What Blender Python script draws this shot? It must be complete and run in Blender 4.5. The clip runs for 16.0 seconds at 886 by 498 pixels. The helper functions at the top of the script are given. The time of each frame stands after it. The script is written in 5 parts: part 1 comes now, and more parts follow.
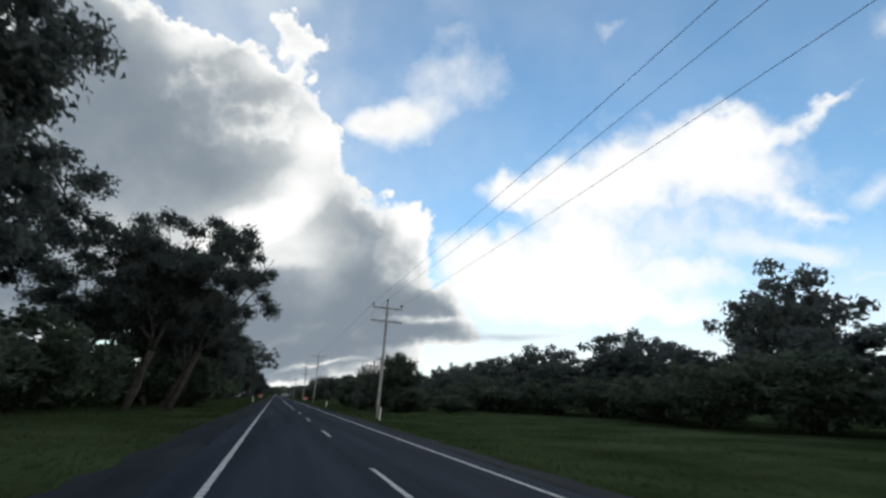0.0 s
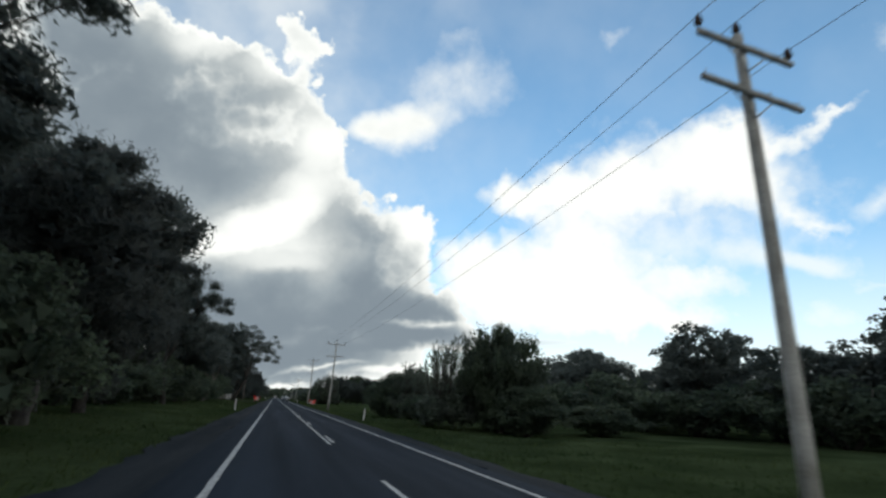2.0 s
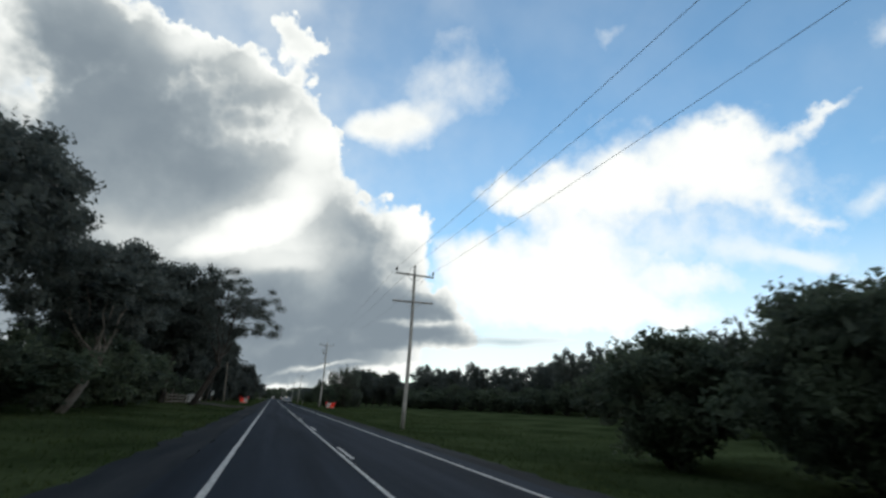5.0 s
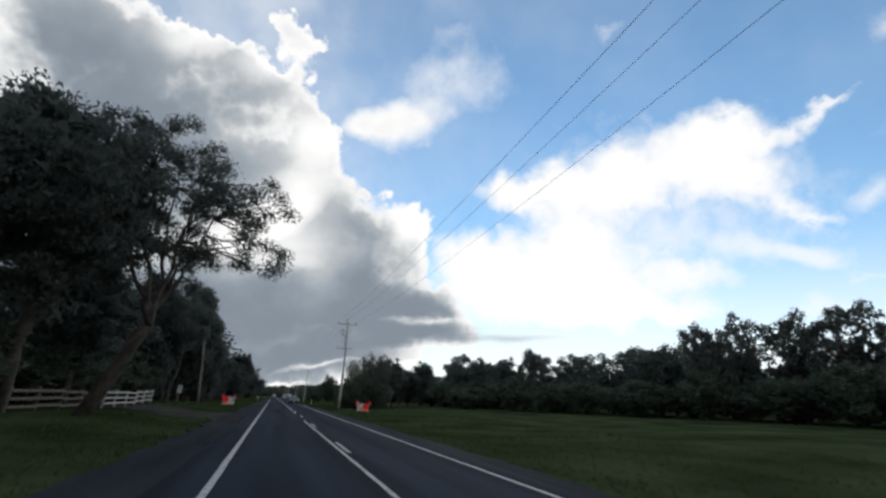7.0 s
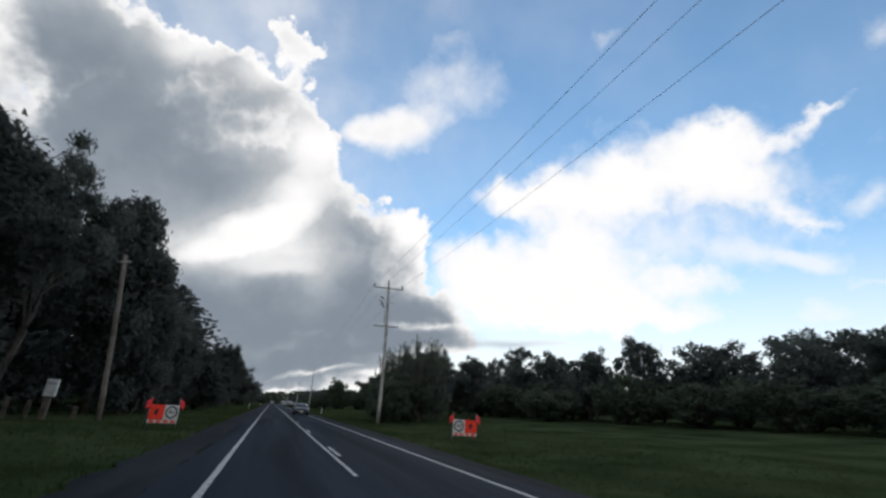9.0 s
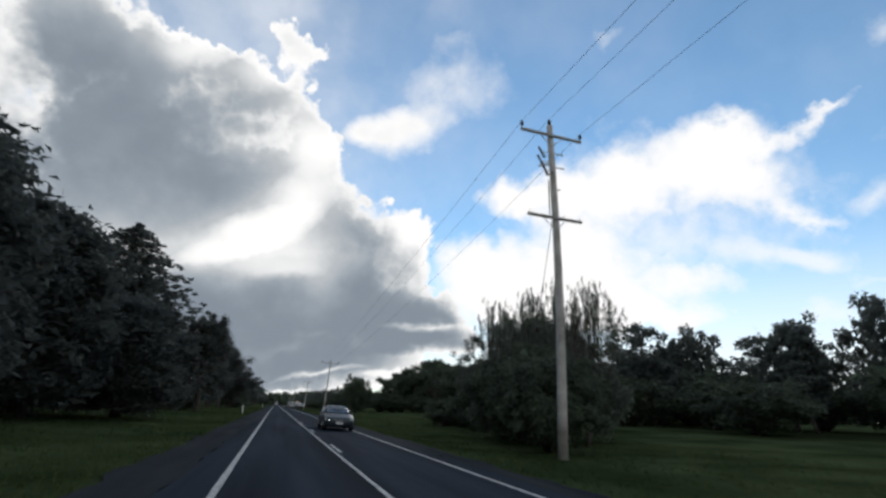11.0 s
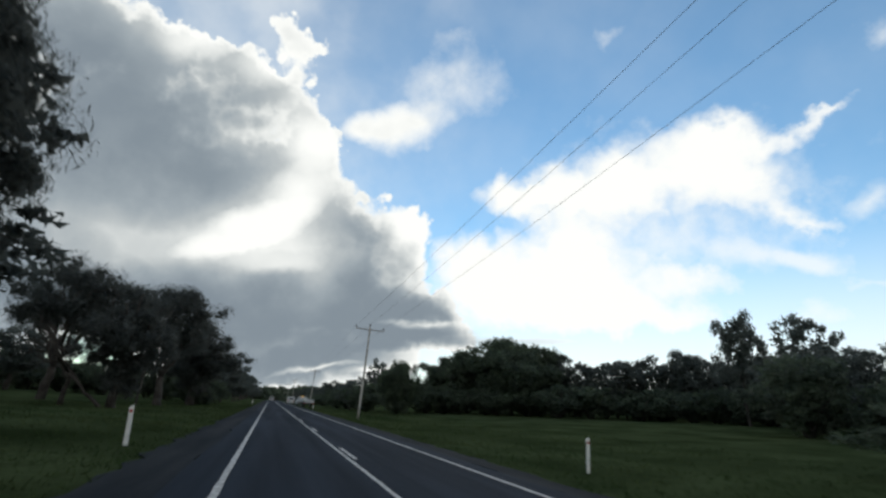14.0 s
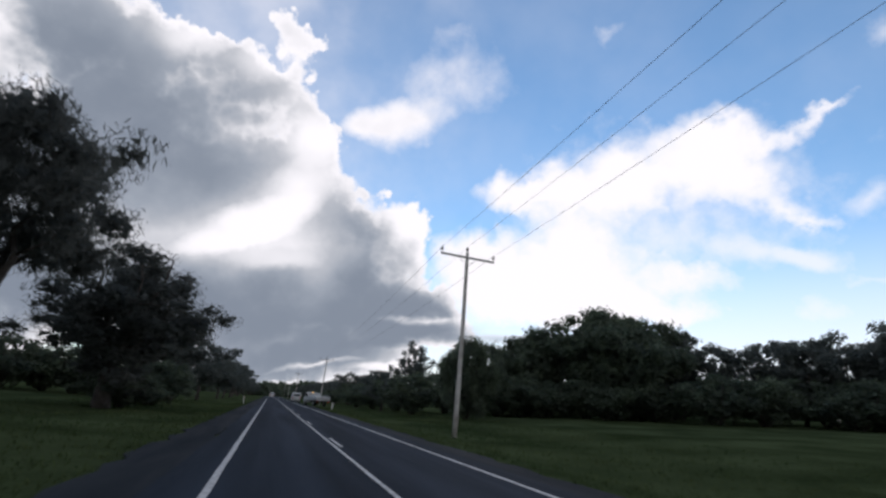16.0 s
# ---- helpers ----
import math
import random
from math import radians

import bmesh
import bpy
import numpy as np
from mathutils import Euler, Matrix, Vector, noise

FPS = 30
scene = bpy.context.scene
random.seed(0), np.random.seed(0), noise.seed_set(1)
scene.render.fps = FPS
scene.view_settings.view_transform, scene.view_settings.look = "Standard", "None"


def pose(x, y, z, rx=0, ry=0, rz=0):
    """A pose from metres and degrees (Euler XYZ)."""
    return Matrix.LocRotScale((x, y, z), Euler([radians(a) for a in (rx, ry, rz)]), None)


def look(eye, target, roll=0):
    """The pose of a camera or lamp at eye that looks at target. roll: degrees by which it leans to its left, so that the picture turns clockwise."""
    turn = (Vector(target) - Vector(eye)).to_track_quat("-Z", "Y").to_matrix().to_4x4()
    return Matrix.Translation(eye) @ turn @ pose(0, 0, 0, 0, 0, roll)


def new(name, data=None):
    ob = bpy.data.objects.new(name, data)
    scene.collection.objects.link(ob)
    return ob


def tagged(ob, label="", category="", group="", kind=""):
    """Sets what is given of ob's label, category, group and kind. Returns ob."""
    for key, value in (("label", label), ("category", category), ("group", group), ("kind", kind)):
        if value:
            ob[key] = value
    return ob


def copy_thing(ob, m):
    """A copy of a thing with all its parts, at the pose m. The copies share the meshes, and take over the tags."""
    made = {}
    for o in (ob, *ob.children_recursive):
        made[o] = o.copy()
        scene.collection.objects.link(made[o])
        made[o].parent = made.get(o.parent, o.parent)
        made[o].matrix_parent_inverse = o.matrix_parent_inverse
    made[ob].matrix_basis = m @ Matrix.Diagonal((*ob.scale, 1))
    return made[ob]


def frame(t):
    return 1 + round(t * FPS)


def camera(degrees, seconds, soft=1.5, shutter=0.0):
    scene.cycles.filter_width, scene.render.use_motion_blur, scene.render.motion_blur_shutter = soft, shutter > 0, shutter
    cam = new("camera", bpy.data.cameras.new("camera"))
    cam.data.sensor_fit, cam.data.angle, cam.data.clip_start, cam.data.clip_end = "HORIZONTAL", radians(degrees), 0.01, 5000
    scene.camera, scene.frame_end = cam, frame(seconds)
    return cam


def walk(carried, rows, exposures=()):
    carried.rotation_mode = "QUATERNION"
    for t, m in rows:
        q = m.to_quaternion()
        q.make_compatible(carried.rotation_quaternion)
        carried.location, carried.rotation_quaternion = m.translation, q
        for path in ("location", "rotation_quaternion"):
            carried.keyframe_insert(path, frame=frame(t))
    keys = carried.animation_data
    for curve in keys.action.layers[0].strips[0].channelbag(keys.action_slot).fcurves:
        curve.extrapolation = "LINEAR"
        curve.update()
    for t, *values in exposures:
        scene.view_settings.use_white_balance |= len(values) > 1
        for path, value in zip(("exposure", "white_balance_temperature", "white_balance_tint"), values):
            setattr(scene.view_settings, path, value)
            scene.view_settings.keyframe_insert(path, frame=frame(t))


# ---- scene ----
cam = camera(86.74, 16.0, soft=2.6, shutter=0.2)
PATH = [
    (0.0, (-1.978, 0.000, 1.326), (0.916, 9.039, 4.476), 3.61),
    (0.5, (-1.997, 8.912, 1.326), (0.868, 17.947, 4.514), 3.90),
    (1.0, (-2.072, 17.712, 1.326), (0.752, 26.771, 4.483), 4.40),
    (1.5, (-2.123, 26.193, 1.326), (0.688, 35.234, 4.544), 4.72),
    (2.0, (-2.032, 34.275, 1.326), (0.807, 43.299, 4.566), 4.60),
    (2.5, (-2.132, 42.451, 1.326), (0.741, 51.473, 4.541), 4.61),
    (3.0, (-2.130, 50.698, 1.326), (0.770, 59.717, 4.526), 4.05),
    (3.5, (-2.089, 58.949, 1.326), (0.798, 67.968, 4.540), 3.83),
    (4.0, (-2.065, 67.131, 1.326), (0.852, 76.135, 4.555), 4.06),
    (6.5, (-1.986, 107.745, 1.326), (0.896, 116.769, 4.531), 3.90),
    (7.0, (-2.027, 115.896, 1.326), (0.890, 124.920, 4.497), 3.68),
    (7.5, (-2.091, 124.049, 1.326), (0.868, 133.074, 4.454), 4.18),
    (8.0, (-2.026, 132.188, 1.326), (0.930, 141.172, 4.572), 3.65),
    (8.5, (-2.021, 140.282, 1.326), (0.960, 149.273, 4.531), 3.79),
    (9.0, (-1.941, 148.289, 1.326), (0.985, 157.268, 4.615), 3.61),
    (11.5, (-2.104, 188.051, 1.326), (0.759, 197.046, 4.624), 3.43),
    (12.0, (-2.175, 196.004, 1.326), (0.679, 205.010, 4.604), 3.85),
    (12.5, (-2.230, 203.929, 1.326), (0.601, 212.919, 4.670), 4.06),
    (13.0, (-2.246, 211.800, 1.326), (0.647, 220.790, 4.611), 3.40),
    (13.5, (-2.224, 219.629, 1.326), (0.725, 228.607, 4.596), 3.51),
    (14.0, (-2.194, 227.444, 1.326), (0.739, 236.436, 4.572), 4.07),
    (14.5, (-2.197, 235.273, 1.326), (0.722, 244.233, 4.673), 4.52),
    (15.0, (-2.117, 243.105, 1.326), (0.813, 252.086, 4.606), 3.88),
    (15.5, (-2.130, 250.911, 1.326), (0.787, 259.882, 4.645), 3.84),
    (16.0, (-2.101, 258.703, 1.326), (0.850, 267.714, 4.503), 4.12),
]
walk(cam, [(t, look(eye, target, roll)) for t, eye, target, roll in PATH],
     [(0.0, 0.03, 6430, 7.0), (2.5, 0.06, 6500, 3.0), (4.0, 0.05, 6500, 2.5), (6.5, 0.03, 6450, 8.0), (9.0, 0.0, 6450, 10.0), (12.5, 0.04, 6450, 7.0), (14.0, 0.02, 6500, 5.0), (14.7, 0.0, 6400, 10.0), (16.0, 0.0, 6300, 15.0)])

# ---------------------------------------------------------------- sky and sun
SUN_AZ, SUN_EL = 29.0, 21.0
# cloud masses: azimuth, elevation, half width, half height, slant (degrees), weight
BANK = [
    (-16.1, 34.7, 3.8, 3.0, 27, 1),
    (-11.6, 35.0, 4.1, 3.3, 22, 1),
    (-6.7, 34.4, 5.2, 3.8, 17, 1),
    (-2.4, 32.7, 4.7, 4.4, 16, 1),
    (0.0, 29.5, 4.3, 4.0, 13, 1),
    (-20.1, 33.5, 4.5, 3.9, 39, 1),
    (-5.6, 39.2, 6.1, 3.3, 9, 1.2),
    (-2.1, 37.9, 4.2, 3.3, 12, 1),
    (-19.6, 28.8, 9.2, 8.0, 39, 1.2),
    (-8.7, 26.3, 13.9, 10.1, 17, 1.3),
    (-24.9, 24.3, 12.6, 9.4, -81, 1.3),
    (0.9, 24.2, 9.1, 7.6, 10, 1.1),
    (7.7, 19.1, 9.2, 8.9, -74, 1.1),
]
BANK_FILL = [
    (-6.0, 16.6, 15.8, 12.1, 10, 1.5),
    (-18.8, 16.7, 12.6, 12.3, 51, 1.3),
    (-25.3, 34.4, 9.1, 5.3, 31, 1.2),
    (-11.3, 31.5, 7.6, 5.2, 20, 0.6),
    (-17.0, 35.4, 4.2, 3.2, 27, 0.8),
    (-11.6, 36.2, 4.0, 3.1, 21, 0.7),
]
BANK_LOW = [
    (14.5, 20.5, 6.8, 6.2, -82, 1.1),
    (6.2, 9.8, 17.9, 9.9, 5, 1.3),
    (-12.5, 12.2, 15.8, 11.9, 9, 1.3),
    (16.7, 11.5, 7.3, 3.7, 4, 0.8),
    (0.9, 2.6, 19.3, 4.9, 4, 1.2),
    (17.9, 8.1, 10.3, 2.1, 4, 0.8),
    (-31.1, 34.0, 8.9, 7.0, -89, 1.2),
    (-34.9, 20.0, 14.2, 8.0, -76, 1.3),
    (-28.4, 6.7, 12.3, 10.3, -63, 1.3),
]
PUFFS = [
    (9.4, 31.8, 7.2, 3.8, 7, 1.1),
    (5.9, 32.1, 4.6, 2.4, 8, 1),
    (13.6, 33.4, 6.3, 2.9, 12, 0.9),
    (17.5, 39.2, 11.7, 7.3, 1, 0.52),
    (13.2, 36.4, 8.9, 4.4, 11, 0.42),
    (22.6, 37.5, 6.6, 5.6, -6, 0.25),
    (17.5, 43.6, 6.9, 2.9, 2, 0.25),
]
STREAK = [
    (27.1, 8.1, 13.4, 0.9, 2, 1),
    (17.9, 8.6, 8.9, 1.0, 6, 0.8),
    (13.3, 6.9, 7.4, 0.9, 7, 0.6),
]
WING = [
    (25.2, 25.6, 4.5, 3.0, 0, 1),
    (29.8, 25.8, 6.9, 4.2, 5, 1.1),
    (36.6, 25.4, 9.7, 6.0, 2, 1.3),
    (46.0, 27.0, 11.2, 6.9, -2, 1.3),
    (50.7, 30.2, 7.7, 2.9, -7, 0.7),
    (54.1, 25.8, 7.5, 6.0, -17, 1),
    (57.1, 21.2, 5.8, 2.8, -26, 0.8),
    (58.8, 29.1, 4.9, 1.5, 10, 0.8),
    (62.0, 30.0, 3.2, 0.8, 6, 0.8),
    (58.9, 19.3, 3.6, 1.2, -18, 0.6),
    (26.0, 13.5, 16.0, 8.5, 2, 1.5),
    (38.7, 13.6, 16.3, 7.2, -1, 1.3),
    (34.4, 19.9, 10.9, 4.1, -2, 1.2),
    (48.3, 15.3, 9.3, 2.8, -10, 0.6),
    (45.6, 10.6, 11.7, 2.5, -1, 0.7),
    (22.0, 17.5, 5.9, 5.8, -82, 0.9),
]
WISPS = [
    (43.5, 20.1, 34.4, 18.9, -5, 0.62),
    (66.7, 34.7, 3.7, 3.0, -10, 0.55),
    (40.6, 41.8, 5.8, 1.9, 6, 0.42),
    (63.7, 20.8, 2.9, 1.7, 15, 0.4),
    (58.4, 16.0, 4.4, 1.9, -21, 0.45),
    (62.1, 13.3, 3.1, 0.9, -7, 0.4),
    (59.1, 10.3, 7.8, 3.1, -3, 0.5),
    (53.4, 17.8, 6.1, 1.5, -19, 0.3),
    (23.5, 45.4, 14.0, 2.2, 0, 0.2),
]
GREY = [
    (-16.1, 26.5, 19.1, 13.7, 23, 0.85),
    (-25.6, 25.1, 15.5, 10.6, -78, 0.5),
    (-9.7, 22.3, 10.9, 4.3, 30, 0.25),
    (6.1, 20.6, 10.3, 7.7, -48, 0.55),
    (9.1, 16.5, 5.6, 4.8, 4, 0.25),
    (3.8, 7.9, 25.7, 9.7, 5, 1.1),
    (11.4, 11.6, 10.3, 5.1, 5, 0.35),
    (-2.8, 3.2, 17.3, 4.8, 5, 0.35),
    (-12.0, 9.9, 13.6, 6.5, 9, 0.45),
    (17.9, 39.8, 10.9, 6.6, 1, 0.75),
    (17.7, 11.1, 5.6, 2.7, 4, 0.35),
    (14.6, 18.8, 2.9, 2.1, 4, 0.3),
    (-23.1, 4.7, 13.1, 10.8, -6, 1),
    (-33.1, 13.5, 18.9, 9.9, -74, 0.9),
    (-29.4, 30.8, 7.7, 6.3, 53, 0.45),
]
GLOW = [
    (-4.0, 19.5, 7.7, 2.6, 27, 0.85),
    (-10.5, 15.6, 3.4, 1.3, 23, 0.5),
    (-6.0, 17.0, 5.5, 1.3, 26, 0.5),
    (-1.1, 23.8, 5.1, 3.3, 11, 0.45),
    (-0.6, 28.7, 4.4, 3.2, 12, 0.6),
    (14.4, 21.8, 5.2, 4.3, 3, 0.9),
    (15.4, 9.6, 5.2, 0.7, 8, 0.9),
    (-2.4, 14.7, 5.7, 1.6, 9, 0.3),
    (14.9, 4.2, 8.6, 0.8, 12, 1.2),
    (4.5, 3.1, 5.6, 0.5, 10, 1),
    (-0.0, 0.9, 3.5, 0.4, 4, 1),
    (39.1, 20.4, 27.4, 15.6, -4, 1),
    (-16.5, 35.9, 5.5, 2.7, 22, 0.5),
    (-6.9, 35.5, 4.9, 2.6, 16, 0.5),
    (-0.9, 5.8, 4.2, 1.5, 5, 0.22),
]

world = bpy.data.worlds.new("sky")
scene.world = world
world.use_nodes = True
wt = world.node_tree
wt.nodes.clear()


def wnode(kind, **settings):
    n = wt.nodes.new(kind)
    for k, v in settings.items():
        if k == "op":
            n.operation = v
        elif k == "blend":
            n.blend_type = v
    return n


def wmath(op, a, b=None, c=None):
    n = wnode("ShaderNodeMath", op=op)
    for i, v in enumerate((a, b, c)):
        if v is None:
            continue
        if isinstance(v, (int, float)):
            n.inputs[i].default_value = v
        else:
            wt.links.new(v, n.inputs[i])
    return n.outputs[0]


def wnoise(vec, scale, detail, rough=0.55):
    n = wnode("ShaderNodeTexNoise")
    n.inputs["Scale"].default_value, n.inputs["Detail"].default_value, n.inputs["Roughness"].default_value = scale, detail, rough
    wt.links.new(vec, n.inputs["Vector"])
    return n


def wrange(v, a, b, lo=0.0, hi=1.0):
    n = wnode("ShaderNodeMapRange")
    n.interpolation_type = "SMOOTHSTEP"
    wt.links.new(v, n.inputs[0])
    for i, x in enumerate((a, b, lo, hi)):
        n.inputs[i + 1].default_value = x
    return n.outputs[0]


tc = wnode("ShaderNodeTexCoord")
way = tc.outputs["Generated"]
sep = wnode("ShaderNodeSeparateXYZ")
wt.links.new(way, sep.inputs[0])
az = wmath("MULTIPLY", wmath("ARCTAN2", sep.outputs[0], sep.outputs[1]), 57.2958)
el = wmath("MULTIPLY", wmath("ARCSINE", sep.outputs[2]), 57.2958)
flat = wnode("ShaderNodeCombineXYZ")
wt.links.new(az, flat.inputs[0])
wt.links.new(el, flat.inputs[1])


def warp(vec, scale, detail, amount):
    n = wnoise(way, scale, detail)
    off = wnode("ShaderNodeVectorMath", op="SUBTRACT")
    wt.links.new(n.outputs["Color"], off.inputs[0])
    off.inputs[1].default_value = (0.5, 0.5, 0.5)
    mad = wnode("ShaderNodeVectorMath", op="MULTIPLY_ADD")
    wt.links.new(off.outputs[0], mad.inputs[0])
    mad.inputs[1].default_value = (amount, amount, 0)
    wt.links.new(vec, mad.inputs[2])
    return mad.outputs[0]


billow = warp(warp(flat.outputs[0], 6.0, 2.0, 3.0), 19.0, 7.0, 5.5)
soft = warp(flat.outputs[0], 6.0, 5.0, 5.5)


def masses(vec, rows):
    total = None
    for a, e, ra, re, slant, w in rows:
        m = wnode("ShaderNodeMapping")
        m.vector_type = "TEXTURE"
        m.inputs["Location"].default_value = (a, e, 0)
        m.inputs["Rotation"].default_value = (0, 0, radians(slant))
        m.inputs["Scale"].default_value = (ra, re, 1)
        wt.links.new(vec, m.inputs[0])
        g = wnode("ShaderNodeTexGradient")
        g.gradient_type = "SPHERICAL"
        wt.links.new(m.outputs[0], g.inputs[0])
        s = wmath("MULTIPLY", g.outputs["Fac"], w)
        total = s if total is None else wmath("ADD", total, s)
    return total


fine = wnoise(way, 26.0, 6.0, 0.6).outputs["Fac"]
broad = wnoise(way, 4.0, 5.0, 0.55).outputs["Fac"]
heap = masses(billow, BANK + BANK_FILL + BANK_LOW)
streak = masses(warp(flat.outputs[0], 7.0, 4.0, 1.6), STREAK)
puffs = masses(soft, PUFFS)
wing = masses(billow, WING)
thin = masses(soft, WISPS)
cells = wnode("ShaderNodeTexVoronoi")
cells.feature = "SMOOTH_F1"
cells.inputs["Scale"].default_value, cells.inputs["Detail"].default_value, cells.inputs["Smoothness"].default_value = 23.0, 2.0, 0.25
wt.links.new(way, cells.inputs["Vector"])
lumps = wmath("MULTIPLY", wmath("MULTIPLY", wmath("SUBTRACT", 0.36, cells.outputs["Distance"]), 0.95), wrange(el, 9.0, 20.0, 0.15, 1.0))
ragged = wmath("SUBTRACT", fine, 0.5)
heap_a = wrange(wmath("ADD", wmath("MULTIPLY_ADD", ragged, 0.30, heap), lumps), 0.10, 0.52)
heap_a = wmath("MAXIMUM", heap_a, wrange(heap, 0.55, 0.95))
puff_a = wrange(wmath("MULTIPLY_ADD", ragged, 0.60, puffs), 0.0, 1.35)
wing_a = wrange(wmath("MULTIPLY_ADD", ragged, 0.60, wing), -0.05, 1.25)
thin_a = wrange(wmath("MULTIPLY_ADD", ragged, 0.5, thin), 0.10, 0.80, 0.0, 0.75)
veil = wmath("MULTIPLY", wrange(broad, 0.32, 0.80, 0.14, 0.58), wrange(az, 0.0, 26.0, 1.0, 0.25))
haze = wmath("MULTIPLY", wrange(el, 0.0, 24.0, 0.95, 0.0), wrange(az, 2.0, 22.0))
# unseen bright cloud low in the back sky, added as fill for the foliage
behind = wmath("MULTIPLY", wrange(sep.outputs[1], 0.15, -0.45, 0.0, 0.92), wmath("MULTIPLY", wrange(broad, 0.28, 0.60, 0.6, 1.0), wrange(el, 35.0, 65.0, 1.0, 0.2)))
alpha = wmath("MAXIMUM", behind, wmath("MAXIMUM", wrange(streak, 0.05, 0.55, 0.0, 0.85), wmath("MAXIMUM", wmath("MAXIMUM", wmath("MAXIMUM", heap_a, puff_a), wing_a), wmath("MAXIMUM", wmath("MAXIMUM", thin_a, veil), haze))))

depth = wrange(wmath("MULTIPLY_ADD", lumps, 0.45, wmath("MULTIPLY_ADD", puffs, 0.8, heap)), 0.20, 1.25)
mottle = wrange(wnoise(way, 8.0, 6.0, 0.55).outputs["Fac"], 0.30, 0.70, 0.86, 1.14)
grey = wmath("MULTIPLY", wmath("MULTIPLY", masses(soft, GREY), depth), mottle)
glow = wmath("MULTIPLY", masses(soft, GLOW), mottle)
grey = wrange(wmath("SUBTRACT", wmath("ADD", wmath("MULTIPLY_ADD", streak, 0.55, grey), wmath("MULTIPLY", wmath("MULTIPLY", depth, mottle), 0.20)), wmath("MULTIPLY", glow, 0.75)), -0.02, 1.12)
ramp = wnode("ShaderNodeValToRGB")
ramp.color_ramp.elements[0].color = (1.02, 1.0, 0.99, 1)
ramp.color_ramp.elements[1].color = (0.235, 0.275, 0.325, 1)
for pos, col in ((0.25, (0.76, 0.765, 0.77, 1)), (0.5, (0.50, 0.525, 0.55, 1)), (0.75, (0.345, 0.385, 0.43, 1))):
    ramp.color_ramp.elements.new(pos).color = col
wt.links.new(grey, ramp.inputs[0])

sky = wnode("ShaderNodeTexSky")
sky.sky_type, sky.sun_disc = "NISHITA", False
sky.sun_elevation, sky.sun_rotation = radians(SUN_EL), radians(SUN_AZ)
sky.air_density, sky.dust_density, sky.ozone_density = 1.0, 0.0, 4.0
tint = wnode("ShaderNodeMixRGB", blend="MULTIPLY")
tint.inputs[0].default_value = 1.0
tint.inputs[2].default_value = (1.08, 1.20, 1.09, 1)
wt.links.new(sky.outputs[0], tint.inputs[1])
blue = wnode("ShaderNodeBackground")
blue.inputs[1].default_value = 0.142
wt.links.new(tint.outputs[0], blue.inputs[0])
cloud = wnode("ShaderNodeBackground")
cloud.inputs[1].default_value = 1.0
wt.links.new(ramp.outputs[0], cloud.inputs[0])
mixed = wnode("ShaderNodeMixShader")
wt.links.new(alpha, mixed.inputs[0])
wt.links.new(blue.outputs[0], mixed.inputs[1])
wt.links.new(cloud.outputs[0], mixed.inputs[2])
wout = wnode("ShaderNodeOutputWorld")
wt.links.new(mixed.outputs[0], wout.inputs[0])

sun_data = bpy.data.lights.new("sun", "SUN")
sun_data.energy, sun_data.angle, sun_data.color = 0.7, radians(14), (1.0, 0.95, 0.88)
sun = new("sun", sun_data)
sa, se = radians(SUN_AZ), radians(SUN_EL)
sun.matrix_world = look((0, 0, 60), (-math.sin(sa) * math.cos(se) * 50, -math.cos(sa) * math.cos(se) * 50, 60 - math.sin(se) * 50))


